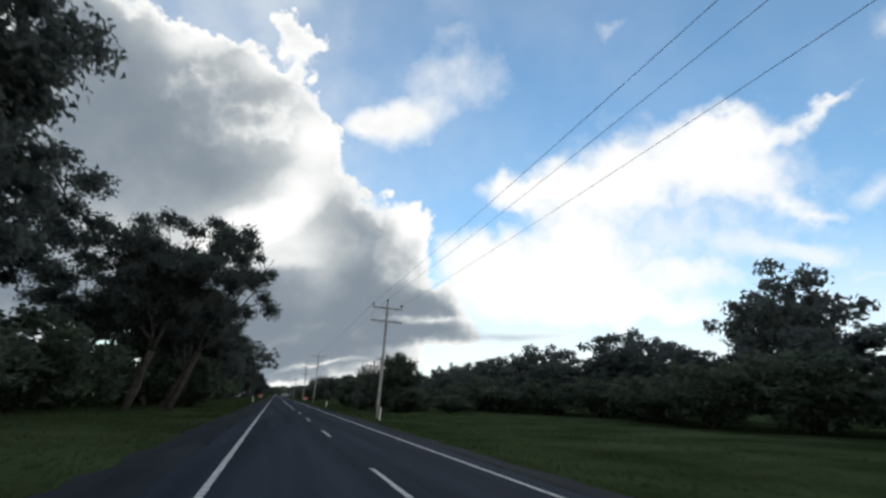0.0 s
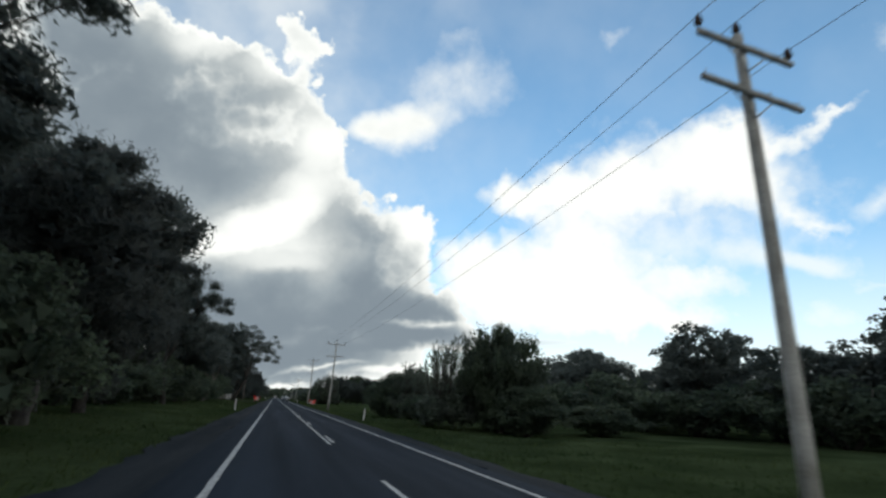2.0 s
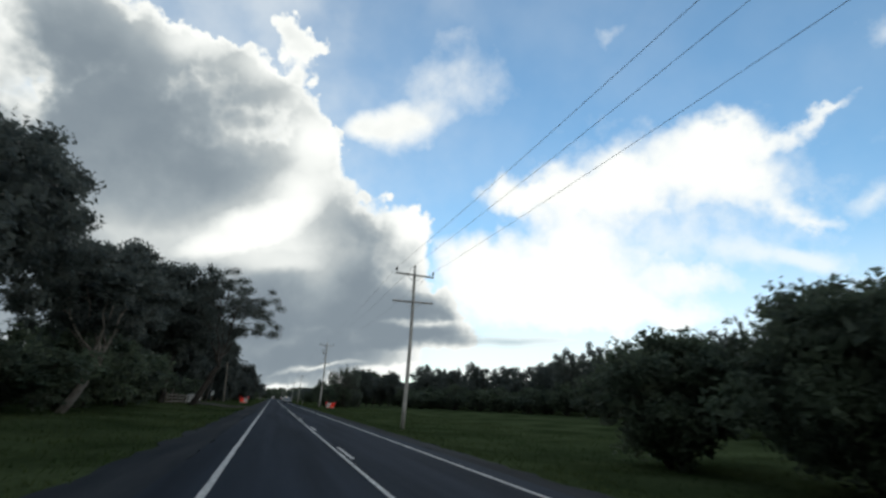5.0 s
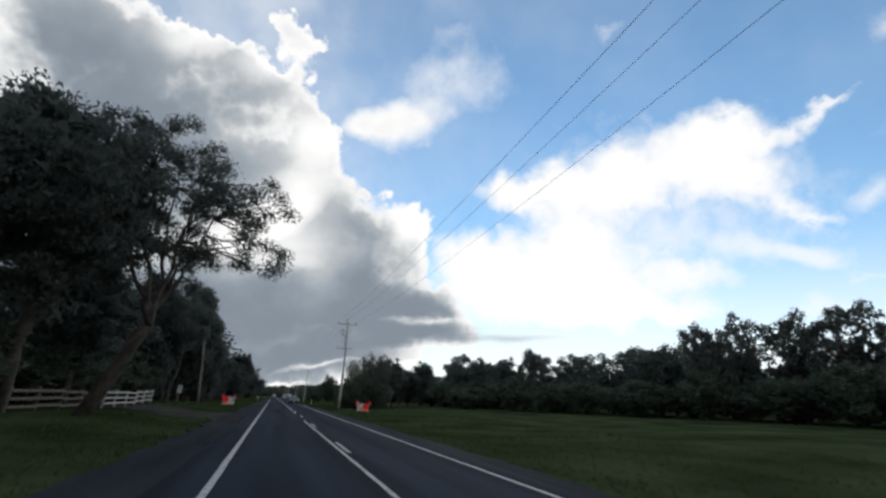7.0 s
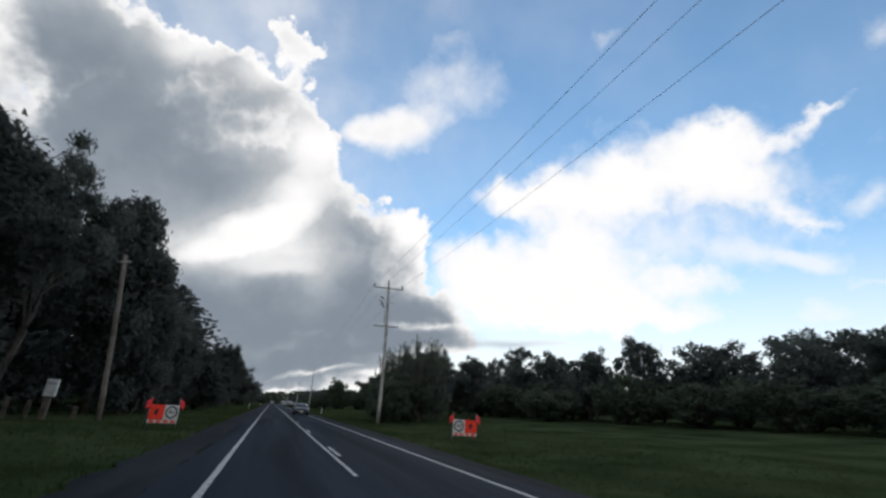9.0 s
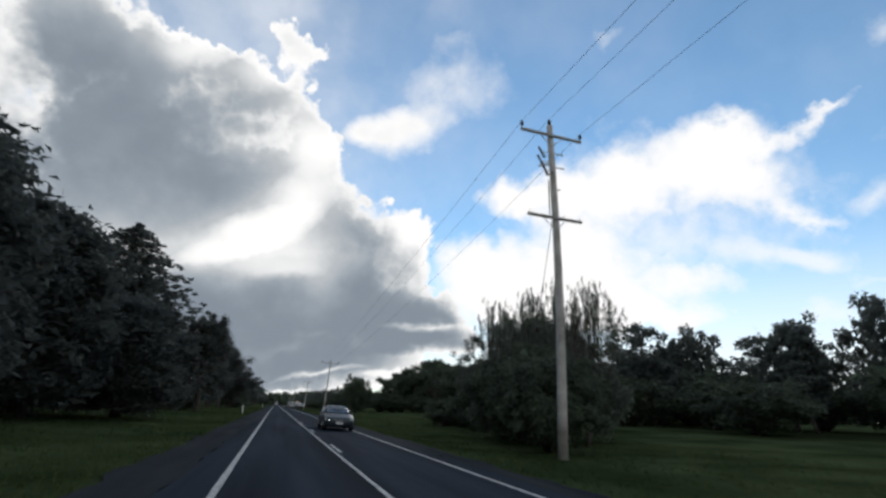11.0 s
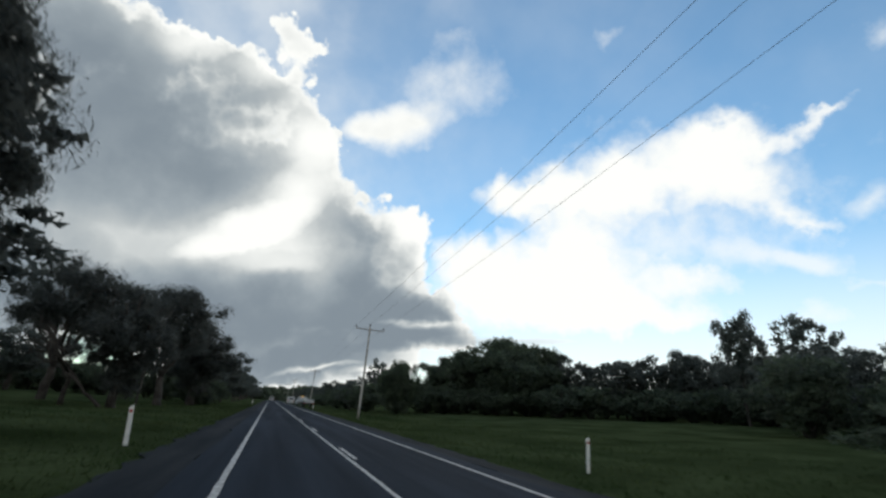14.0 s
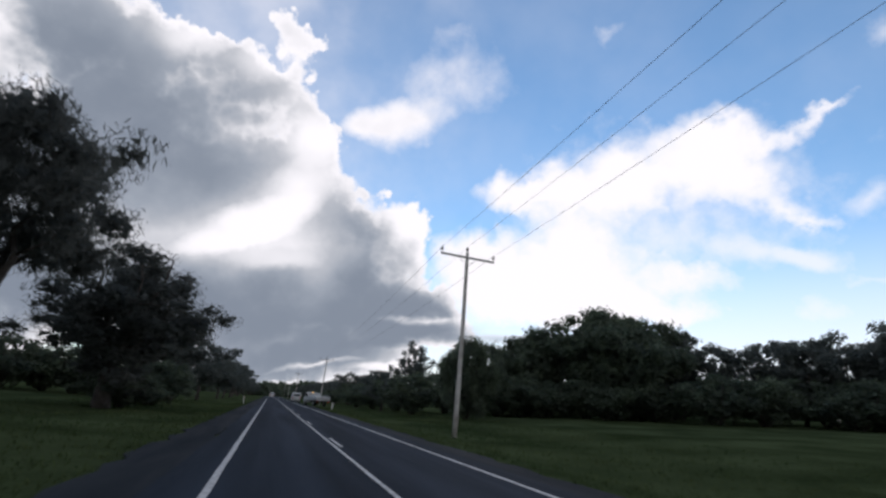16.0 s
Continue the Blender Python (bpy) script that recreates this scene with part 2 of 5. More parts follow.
# ---------------------------------------------------------------- materials
def material(name, base, rough=0.7, metal=0.0, vary=0.25, scale=3.0, bump=0.0, bump_scale=40.0, second=None, island=False, objects=False, spec=0.3, space="Object", leaf=0.0, stretch=1.0):
    """A paint or grain with variation at two scales, and fine relief."""
    m = bpy.data.materials.new(name)
    m.use_nodes = True
    t = m.node_tree
    p = t.nodes["Principled BSDF"]
    p.inputs["Roughness"].default_value, p.inputs["Metallic"].default_value = rough, metal
    p.inputs["Specular IOR Level"].default_value = spec
    co = t.nodes.new("ShaderNodeTexCoord")
    big = t.nodes.new("ShaderNodeTexNoise")
    big.inputs["Scale"].default_value, big.inputs["Detail"].default_value = scale, 6.0
    small = t.nodes.new("ShaderNodeTexNoise")
    small.inputs["Scale"].default_value, small.inputs["Detail"].default_value = bump_scale, 4.0
    lay = t.nodes.new("ShaderNodeMapping")
    lay.inputs["Scale"].default_value = (1.0, stretch, 1.0)
    t.links.new(co.outputs[space], lay.inputs[0])
    t.links.new(lay.outputs[0], big.inputs["Vector"])
    t.links.new(co.outputs[space], small.inputs["Vector"])
    ramp = t.nodes.new("ShaderNodeValToRGB")
    dark = tuple(c * (1 - vary) for c in base)
    light = second or tuple(min(1, c * (1 + vary)) for c in base)
    ramp.color_ramp.elements[0].position, ramp.color_ramp.elements[0].color = 0.32, (*dark, 1)
    ramp.color_ramp.elements[1].position, ramp.color_ramp.elements[1].color = 0.68, (*light, 1)
    t.links.new(big.outputs["Fac"], ramp.inputs[0])
    col = ramp.outputs[0]
    grain = t.nodes.new("ShaderNodeMixRGB")
    grain.blend_type = "OVERLAY"
    grain.inputs[0].default_value = 0.5 * min(1, vary * 2.5)
    t.links.new(col, grain.inputs[1])
    t.links.new(small.outputs["Fac"], grain.inputs[2])
    col = grain.outputs[0]
    if island or objects:
        src = t.nodes.new("ShaderNodeNewGeometry") if island else t.nodes.new("ShaderNodeObjectInfo")
        hsv = t.nodes.new("ShaderNodeHueSaturation")
        mr = t.nodes.new("ShaderNodeMapRange")
        mr.inputs[3].default_value, mr.inputs[4].default_value = 0.78, 1.25
        t.links.new(src.outputs["Random Per Island" if island else "Random"], mr.inputs[0])
        t.links.new(mr.outputs[0], hsv.inputs["Value"])
        t.links.new(col, hsv.inputs["Color"])
        col = hsv.outputs[0]
    t.links.new(col, p.inputs["Base Color"])
    if leaf:
        thin = t.nodes.new("ShaderNodeBsdfTranslucent")
        both = t.nodes.new("ShaderNodeMixShader")
        both.inputs[0].default_value = leaf
        t.links.new(col, thin.inputs[0])
        t.links.new(p.outputs[0], both.inputs[1])
        t.links.new(thin.outputs[0], both.inputs[2])
        t.links.new(both.outputs[0], t.nodes["Material Output"].inputs[0])
    if bump:
        b = t.nodes.new("ShaderNodeBump")
        b.inputs["Strength"].default_value, b.inputs["Distance"].default_value = bump, 0.02
        t.links.new(small.outputs["Fac"], b.inputs["Height"])
        t.links.new(b.outputs[0], p.inputs["Normal"])
    return m


def glow_material(name, color, strength):
    m = bpy.data.materials.new(name)
    m.use_nodes = True
    p = m.node_tree.nodes["Principled BSDF"]
    p.inputs["Base Color"].default_value = (*color, 1)
    p.inputs["Emission Color"].default_value = (*color, 1)
    p.inputs["Emission Strength"].default_value = strength
    return m


M_ROAD = material("asphalt", (0.023, 0.0305, 0.042), 0.95, vary=0.35, scale=1.1, bump=0.5, bump_scale=55, spec=0.02, stretch=0.04)
M_GRAVEL = material("gravel", (0.022, 0.0285, 0.036), 0.95, vary=0.35, scale=1.4, bump=0.5, bump_scale=45, second=(0.031, 0.036, 0.041), spec=0.02, stretch=0.10)
M_DIRT = material("dirt_drive", (0.040, 0.038, 0.034), 0.95, vary=0.45, scale=0.5, bump=0.5, bump_scale=18, second=(0.068, 0.060, 0.050), spec=0.02)
M_PAINT = material("road_paint", (0.42, 0.42, 0.41), 0.8, vary=0.4, scale=7.0, bump=0.3, bump_scale=70, second=(0.56, 0.56, 0.55), spec=0.1)
M_GROUND = material("turf", (0.035, 0.051, 0.021), 1.0, vary=0.45, scale=0.22, bump=0.8, bump_scale=6, second=(0.052, 0.068, 0.032), spec=0.0)
M_GRASS = material("grass_blades", (0.034, 0.066, 0.022), 0.9, vary=0.35, scale=0.15, second=(0.066, 0.084, 0.034), island=True, spec=0.05, leaf=0.3)
M_GUM = material("gum_leaves", (0.090, 0.106, 0.095), 0.65, vary=0.3, scale=0.5, second=(0.103, 0.118, 0.110), island=True, spec=0.2, leaf=0.5)
M_BUSH = material("shrub_leaves", (0.086, 0.106, 0.084), 0.7, vary=0.35, scale=0.6, second=(0.095, 0.122, 0.078), island=True, spec=0.15, leaf=0.5)
M_OLIVE = material("feathery_leaves", (0.125, 0.142, 0.125), 0.7, vary=0.3, scale=0.5, second=(0.133, 0.162, 0.123), island=True, spec=0.15, leaf=0.5)
M_CONIFER = material("conifer_needles", (0.076, 0.088, 0.084), 0.7, vary=0.3, scale=0.6, second=(0.095, 0.108, 0.101), island=True, spec=0.15, leaf=0.5)
M_SHEOAK = material("sheoak_needles", (0.083, 0.092, 0.087), 0.75, vary=0.3, scale=0.6, second=(0.090, 0.098, 0.092), island=True, spec=0.1, leaf=0.5)
M_BARK = material("bark", (0.060, 0.052, 0.046), 0.95, vary=0.5, scale=2.0, bump=0.8, bump_scale=14, second=(0.085, 0.076, 0.068), spec=0.1)
M_PALE = material("pale_bark", (0.17, 0.15, 0.13), 0.9, vary=0.4, scale=2.0, bump=0.5, bump_scale=12)
M_POLE = material("weathered_timber", (0.34, 0.32, 0.29), 0.85, vary=0.3, scale=1.5, bump=0.6, bump_scale=22, second=(0.46, 0.44, 0.41))
M_POLE_DARK = material("brown_timber", (0.17, 0.15, 0.125), 0.9, vary=0.3, scale=1.5, bump=0.6, bump_scale=22, second=(0.24, 0.21, 0.18))
M_ARM = material("grey_hardwood", (0.27, 0.26, 0.25), 0.85, vary=0.35, scale=3.0, bump=0.5, bump_scale=25)
M_STEEL = material("galvanised_steel", (0.34, 0.35, 0.36), 0.5, metal=0.8, vary=0.2, scale=8)
M_PORCELAIN = material("brown_porcelain", (0.050, 0.030, 0.026), 0.25, vary=0.2, scale=8, spec=0.5)
M_WIRE = material("aluminium_wire", (0.13, 0.135, 0.14), 0.6, metal=0.3, vary=0.1, scale=4)
M_POST = material("white_plastic", (0.80, 0.80, 0.78), 0.55, vary=0.12, scale=6)
M_RED_REFLECT = material("red_reflector", (0.45, 0.03, 0.02), 0.25, vary=0.1, scale=8, spec=0.6)
M_FENCE_DARK = material("old_fence_timber", (0.10, 0.085, 0.07), 0.9, vary=0.4, scale=3, bump=0.5, bump_scale=20)
M_FENCE_WHITE = material("white_painted_timber", (0.33, 0.31, 0.29), 0.8, vary=0.35, scale=4, bump=0.3, bump_scale=20)
M_SIGN_RED = material("fluorescent_red_sheet", (0.92, 0.045, 0.02), 0.5, vary=0.12, scale=5)
M_SIGN_WHITE = material("white_sheet", (0.62, 0.62, 0.60), 0.5, vary=0.12, scale=6)
M_SIGN_BLACK = material("black_print", (0.02, 0.02, 0.022), 0.5, vary=0.2, scale=6)
M_FLAG = material("pink_red_cloth", (0.85, 0.06, 0.07), 0.8, vary=0.15, scale=5)
M_CAR = material("dark_grey_paint", (0.026, 0.035, 0.046), 0.42, metal=0.1, vary=0.1, scale=2, spec=0.3)
M_GLASS = material("tinted_glass", (0.020, 0.026, 0.032), 0.10, vary=0.05, scale=2, spec=0.4)
M_CHROME = material("chrome", (0.62, 0.63, 0.65), 0.18, metal=1.0, vary=0.05, scale=4)
M_TYRE = material("tyre_rubber", (0.022, 0.022, 0.023), 0.85, vary=0.25, scale=12, bump=0.3, bump_scale=60)
M_BLACK = material("black_plastic", (0.02, 0.021, 0.023), 0.6, vary=0.2, scale=9)
M_LAMP = material("headlamp_lens", (0.60, 0.63, 0.66), 0.08, metal=0.3, vary=0.08, scale=9, spec=0.8)
M_LAMP_ON = glow_material("lit_headlamp", (1.0, 0.97, 0.90), 6.0)
M_BULB = glow_material("amber_beacon", (1.0, 0.55, 0.12), 1.5)
M_WHITE = material("white_vehicle_paint", (0.46, 0.47, 0.48), 0.4, vary=0.1, scale=2, spec=0.5)
M_BOX = material("pale_sheet_metal", (0.50, 0.52, 0.52), 0.6, vary=0.18, scale=4)


# ---------------------------------------------------------------- mesh helpers
def mesh_of(name, verts, faces, mat=None, smooth=False):
    me = bpy.data.meshes.new(name)
    me.from_pydata([tuple(v) for v in verts], [], faces)
    if smooth:
        me.polygons.foreach_set("use_smooth", [True] * len(me.polygons))
    for m in (mat if isinstance(mat, (list, tuple)) else [mat]):
        if m:
            me.materials.append(m)
    me.update()
    return me


def quads_mesh(name, co, mat, per=4):
    """A mesh of loose quads or triangles from an array of corners."""
    n = len(co) // per
    me = bpy.data.meshes.new(name)
    me.vertices.add(len(co))
    me.vertices.foreach_set("co", np.asarray(co, dtype=np.float32).ravel())
    me.loops.add(n * per)
    me.loops.foreach_set("vertex_index", np.arange(n * per, dtype=np.int32))
    me.polygons.add(n)
    me.polygons.foreach_set("loop_start", np.arange(0, n * per, per, dtype=np.int32))
    me.update(calc_edges=True)
    me.materials.append(mat)
    return me


def bm_mesh(name, bm, mat, smooth=False):
    me = bpy.data.meshes.new(name)
    bm.to_mesh(me)
    bm.free()
    if smooth:
        me.polygons.foreach_set("use_smooth", [True] * len(me.polygons))
    me.materials.append(mat)
    return me


def empty(name, m, label, category, group="", kind=""):
    ob = new(name)
    ob.matrix_world = m
    ob.empty_display_size = 0.2
    return tagged(ob, label, category, group, kind)


def part(name, me, parent, label="", m=None):
    ob = new(name, me)
    ob.parent = parent
    if m is not None:
        ob.matrix_local = m
    if label:
        tagged(ob, label)
    return ob


def box_mesh(name, sx, sy, sz, mat, bevel=0.01, base=False):
    bm = bmesh.new()
    bmesh.ops.create_cube(bm, size=1.0)
    bmesh.ops.scale(bm, vec=(sx, sy, sz), verts=bm.verts)
    if base:
        bmesh.ops.translate(bm, vec=(0, 0, sz / 2), verts=bm.verts)
    if bevel:
        bmesh.ops.bevel(bm, geom=bm.edges[:], offset=bevel, segments=1, affect="EDGES")
    return bm_mesh(name, bm, mat)


def rod_mesh(name, r1, r2, length, mat, sides=10, bend=0.0, seg=1):
    """A tapered rod that stands on its foot."""
    pts = [(bend * math.sin(math.pi * k / seg), 0, length * k / seg) for k in range(seg + 1)]
    rad = [r1 + (r2 - r1) * k / seg for k in range(seg + 1)]
    v, f = tube(pts, rad, sides)
    return mesh_of(name, v, f, mat, True)


def tube(pts, rad, sides=6, start=0):
    v, f = [], []
    pts = [Vector(p) for p in pts]
    for i, p in enumerate(pts):
        d = (pts[min(i + 1, len(pts) - 1)] - pts[max(i - 1, 0)]).normalized()
        a = d.orthogonal().normalized() if abs(d.z) < 0.9 else Vector((1, 0, 0))
        a = (a - d * a.dot(d)).normalized()
        b = d.cross(a)
        for k in range(sides):
            w = 2 * math.pi * k / sides
            v.append(tuple(p + (a * math.cos(w) + b * math.sin(w)) * rad[i]))
    for i in range(len(pts) - 1):
        for k in range(sides):
            q = start + i * sides
            f.append((q + k, q + (k + 1) % sides, q + sides + (k + 1) % sides, q + sides + k))
    f.append(tuple(start + k for k in reversed(range(sides))))
    f.append(tuple(start + (len(pts) - 1) * sides + k for k in range(sides)))
    return v, f


# ---------------------------------------------------------------- ground and road
def rise(x, y):
    """Height of the land: level on one side, a slow rise beyond the other verge."""
    a = max(0.0, x - 12.0)
    up = 0.045 * a if a < 90 else 4.05 + 0.01 * (a - 90)
    b = max(0.0, -x - 16.0)
    up += 0.008 * min(b, 200)
    side = min(1.0, max(0.0, (abs(x) - 4.3) / 3.0))
    dip = -0.10 * math.exp(-((abs(x) - 6.6) / 1.3) ** 2)
    rough = noise.noise((x * 0.23, y * 0.23, 0.0)) * 0.10 + noise.noise((x * 0.05, y * 0.05, 7.0)) * 0.18
    return up * 1.0 + side * (dip + rough) - 0.045


def ground_mesh():
    xs = [-3000, -1500, -700, -350, -200, -130, -90, -65, -48, -37, -30, -25, -21] + [-18 + 0.75 * k for k in range(18)]
    xs += [-4.4, -3.5, 0, 3.5, 4.4] + [5 + 0.75 * k for k in range(18)] + [19, 21, 24, 28, 33, 39, 46, 55, 66, 80, 100, 130, 200, 350, 700, 1500, 3000]
    ys = [-400, -150, -80, -50] + [-30 + 1.5 * k for k in range(240)] + [332, 340, 350, 365, 385, 410, 450, 500, 580, 700, 900, 1300, 2000, 3000, 4500]
    v = [(x, y, rise(x, y)) for y in ys for x in xs]
    n = len(xs)
    f = [(j * n + i, j * n + i + 1, (j + 1) * n + i + 1, (j + 1) * n + i) for j in range(len(ys) - 1) for i in range(n - 1)]
    return mesh_of("ground", v, f, M_GROUND, True)


ground = tagged(new("ground", ground_mesh()), "rough green roadside grass rising into a paddock", "ground", kind="structure")


def ribbon(name, y0, y1, left, right, z, mat, step=2.0, ragged=0.0, seed=0, depth=0.0):
    """A strip along the road, its edges a little ragged."""
    rng = random.Random(seed)
    v, f, n = [], [], int((y1 - y0) / step)
    for k in range(n + 1):
        y = y0 + (y1 - y0) * k / n
        a, b = left + rng.uniform(-ragged, ragged), right + rng.uniform(-ragged, ragged)
        v += [(a, y, z - depth), (a, y, z), (b, y, z), (b, y, z - depth)]
    for k in range(n):
        q = 4 * k
        f += [(q, q + 1, q + 5, q + 4), (q + 1, q + 2, q + 6, q + 5), (q + 2, q + 3, q + 7, q + 6)]
    f += [(0, 3, 2, 1), (4 * n, 4 * n + 1, 4 * n + 2, 4 * n + 3)]
    return mesh_of(name, v, f, mat)


HALF = 2.71
road = tagged(new("road", ribbon("road", -60, 750, -3.45, 3.35, 0.0, M_ROAD, 2.0, 0.05, 1, 0.12)), "dark grey chip-seal country road with painted lines", "road", kind="structure")
for side, a, b in ((0, -4.55, -3.40), (1, 3.30, 4.15)):
    tagged(new("shoulder", ribbon("shoulder", -60, 750, a, b, -0.008, M_GRAVEL, 0.8, 0.16, 5 + side, 0.15)), "dark gravel shoulder beside the sealed road", "road shoulder", kind="structure")
for x in (-HALF, HALF):
    part("edge_line", ribbon("edge_line", -60, 750, x - 0.055, x + 0.055, 0.008, M_PAINT, 0.5, 0.008, int(x * 7) + 40, 0.008), road, "white painted edge line")
for y0, y1 in ((51.0, 147.0), (158.8, 750.0)):
    part("barrier_line", ribbon("barrier_line", y0, y1, -0.11, -0.02, 0.008, M_PAINT, 0.5, 0.007, int(y0), 0.008), road, "white solid centre line")
dash_mesh = ribbon("dash", 0, 3.0, -0.05, 0.05, 0.008, M_PAINT, 0.25, 0.009, 3, 0.008)
for k in range(-4, 46):
    part("dash", dash_mesh, road, m=pose(0.13, 7.4 + 11.1 * k, 0))


def driveway():
    """A worn dirt entrance that fans out to the road."""
    v, f, n, k = [], [], 14, 24
    for i in range(n + 1):
        s = i / n
        x = -4.45 - 10.3 * s
        a, b = 142.0 + 16.5 * s ** 0.8, 154.5 + 11.5 * s
        for j in range(k + 1):
            y = a + (b - a) * j / k + 0.9 * noise.noise((x * 1.3, 0.0 if j < k / 2 else 9.0, 3.0))
            v.append((x, y, rise(x, y) + 0.03))
    for i in range(n):
        for j in range(k):
            q = i * (k + 1) + j
            f.append((q, q + 1, q + k + 2, q + k + 1))
    return mesh_of("driveway", v, f, M_DIRT, True)


tagged(new("driveway", driveway()), "brown dirt driveway entrance worn into the verge", "driveway", kind="structure")


def grass_mesh(seed, x0, x1, y0, y1, count):
    """Leaning blades in tufts."""
    rng = np.random.default_rng(seed)
    side = rng.random(count) ** 1.3
    x = x0 + (x1 - x0) * side
    y = rng.uniform(y0, y1, count)
    z = np.array([rise(a, b) for a, b in zip(x, y)])
    across = np.clip((-4.45 - x) / 10.3, 0, 1)
    bare = (y > 142.6 + 16.5 * across ** 0.8) & (y < 153.8 + 11.5 * across) & (x < 0) & (x > -14)
    x, y, z = x[~bare], y[~bare], z[~bare]
    count = len(x)
    blades = 4
    x, y, z = (np.repeat(a, blades) for a in (x, y, z))
    n = len(x)
    x, y = x + rng.normal(0, 0.09, n), y + rng.normal(0, 0.09, n)
    h = rng.uniform(0.05, 0.17, n) * (0.5 + 0.8 * np.repeat(rng.random(count), blades))
    w, a = rng.uniform(0.008, 0.022, n), rng.uniform(0, 2 * np.pi, n)
    lean = rng.normal(0, 0.09, (n, 2))
    co = np.empty((n, 3, 3))
    co[:, 0] = np.stack([x - w * np.cos(a), y - w * np.sin(a), z - 0.03], 1)
    co[:, 1] = np.stack([x + w * np.cos(a), y + w * np.sin(a), z - 0.03], 1)
    co[:, 2] = np.stack([x + lean[:, 0], y + lean[:, 1], z + h], 1)
    return quads_mesh("grass", co.reshape(-1, 3), M_GRASS, 3)


tagged(new("grass", grass_mesh(11, -4.6, -17, -2, 330, 30000)), "unmown green grass on the verge", "grass", kind="stuff")
tagged(new("grass", grass_mesh(12, 4.3, 20, -2, 330, 34000)), "unmown green grass on the verge", "grass", kind="stuff")


# ---------------------------------------------------------------- trees
def leaves(rng, centres, radii, per, size, long=1.8, squash=0.75, droop=0.0, hollow=0.45):
    """Slender leaves in round clumps."""
    out = []
    for c, r in zip(centres, radii):
        n = max(12, int(per * min(1.6, max(0.4, r))))
        d = rng.normal(size=(n, 3))
        d /= np.linalg.norm(d, axis=1)[:, None]
        p = d * (hollow + (1 - hollow) * rng.random(n) ** 0.6)[:, None] * r
        p *= 1 + 0.13 * rng.standard_normal((n, 1)) * (rng.random((n, 1)) < 0.25)
        p[:, 2] *= squash
        p += np.asarray(c)
        u = rng.normal(size=(n, 3))
        u[:, 2] -= droop * np.linalg.norm(u, axis=1)
        u /= np.linalg.norm(u, axis=1)[:, None]
        v = np.cross(u, rng.normal(size=(n, 3)))
        v /= np.linalg.norm(v, axis=1)[:, None] + 1e-9
        s = size * rng.uniform(0.6, 1.4, n)[:, None]
        u, v = u * s * long / 2, v * s / 2
        out.append(np.stack([p - u, p + v * 1.8 - u * 0.1, p + u], 1).reshape(-1, 3))
    return np.concatenate(out)


def foliage(rng, centres, radii, per, size, long=1.8, squash=0.75, droop=0.0, hollow=0.45, fill=18):
    """Leaf clumps: fine leaves outside, broad sprays within that close them against the sky."""
    outer = leaves(rng, centres, radii, per, size, long, squash, droop, hollow)
    rows = [outer]
    for c, r in zip(centres, radii):
        rows.append(leaves(rng, [c], [r * 0.55], 3.0 * fill / max(0.4, min(1.6, r * 0.55)), r * 0.27, 1.6, squash, 0.0, 0.0))
    return np.concatenate(rows)


def mass(rng, centre, rx, ry, rz, n, size):
    """Sprays that fill the inside of a dense crown."""
    d = rng.normal(size=(n, 3))
    d /= np.linalg.norm(d, axis=1)[:, None]
    c = d * (rng.random(n) ** 0.45)[:, None] * np.array([rx, ry, rz]) + np.asarray(centre)
    return leaves(rng, c, np.full(n, size * 0.6), 1, size * 0.42, 1.6, 1.0, 0.0, 0.0)


def bough(rng, a, b, r0, r1, sag=0.0, seg=5, wob=0.06):
    a, b = np.asarray(a, float), np.asarray(b, float)
    L = np.linalg.norm(b - a)
    pts, rad = [], []
    for k in range(seg + 1):
        s = k / seg
        p = a + (b - a) * s
        p = p + rng.normal(0, wob * L * 0.5, 3) * (0 < k < seg)
        p[2] += sag * L * math.sin(math.pi * s)
        pts.append(tuple(p))
        rad.append(r0 + (r1 - r0) * s)
    return pts, rad


class Wood:
    def __init__(self):
        self.v, self.f = [], []

    def add(self, pts, rad, sides=6):
        v, f = tube(pts, rad, sides, len(self.v))
        self.v += v
        self.f += f


def crown_points(rng, n, rx, ry, z0, z1, shell=0.55):
    """Clump places within a crown, more of them near its outside, none too regular."""
    d = rng.normal(size=(n, 3))
    d /= np.linalg.norm(d, axis=1)[:, None]
    k = (shell + (1 - shell) * rng.random(n))[:, None]
    p = d * k
    lobes = 1 + 0.22 * np.sin(3 * np.arctan2(p[:, 1], p[:, 0]) + rng.uniform(0, 6)) + 0.12 * np.sin(5 * p[:, 2] + rng.uniform(0, 6))
    p[:, 0] *= rx * lobes
    p[:, 1] *= ry * lobes
    p[:, 2] = z0 + (z1 - z0) * (p[:, 2] + 1) / 2
    return p


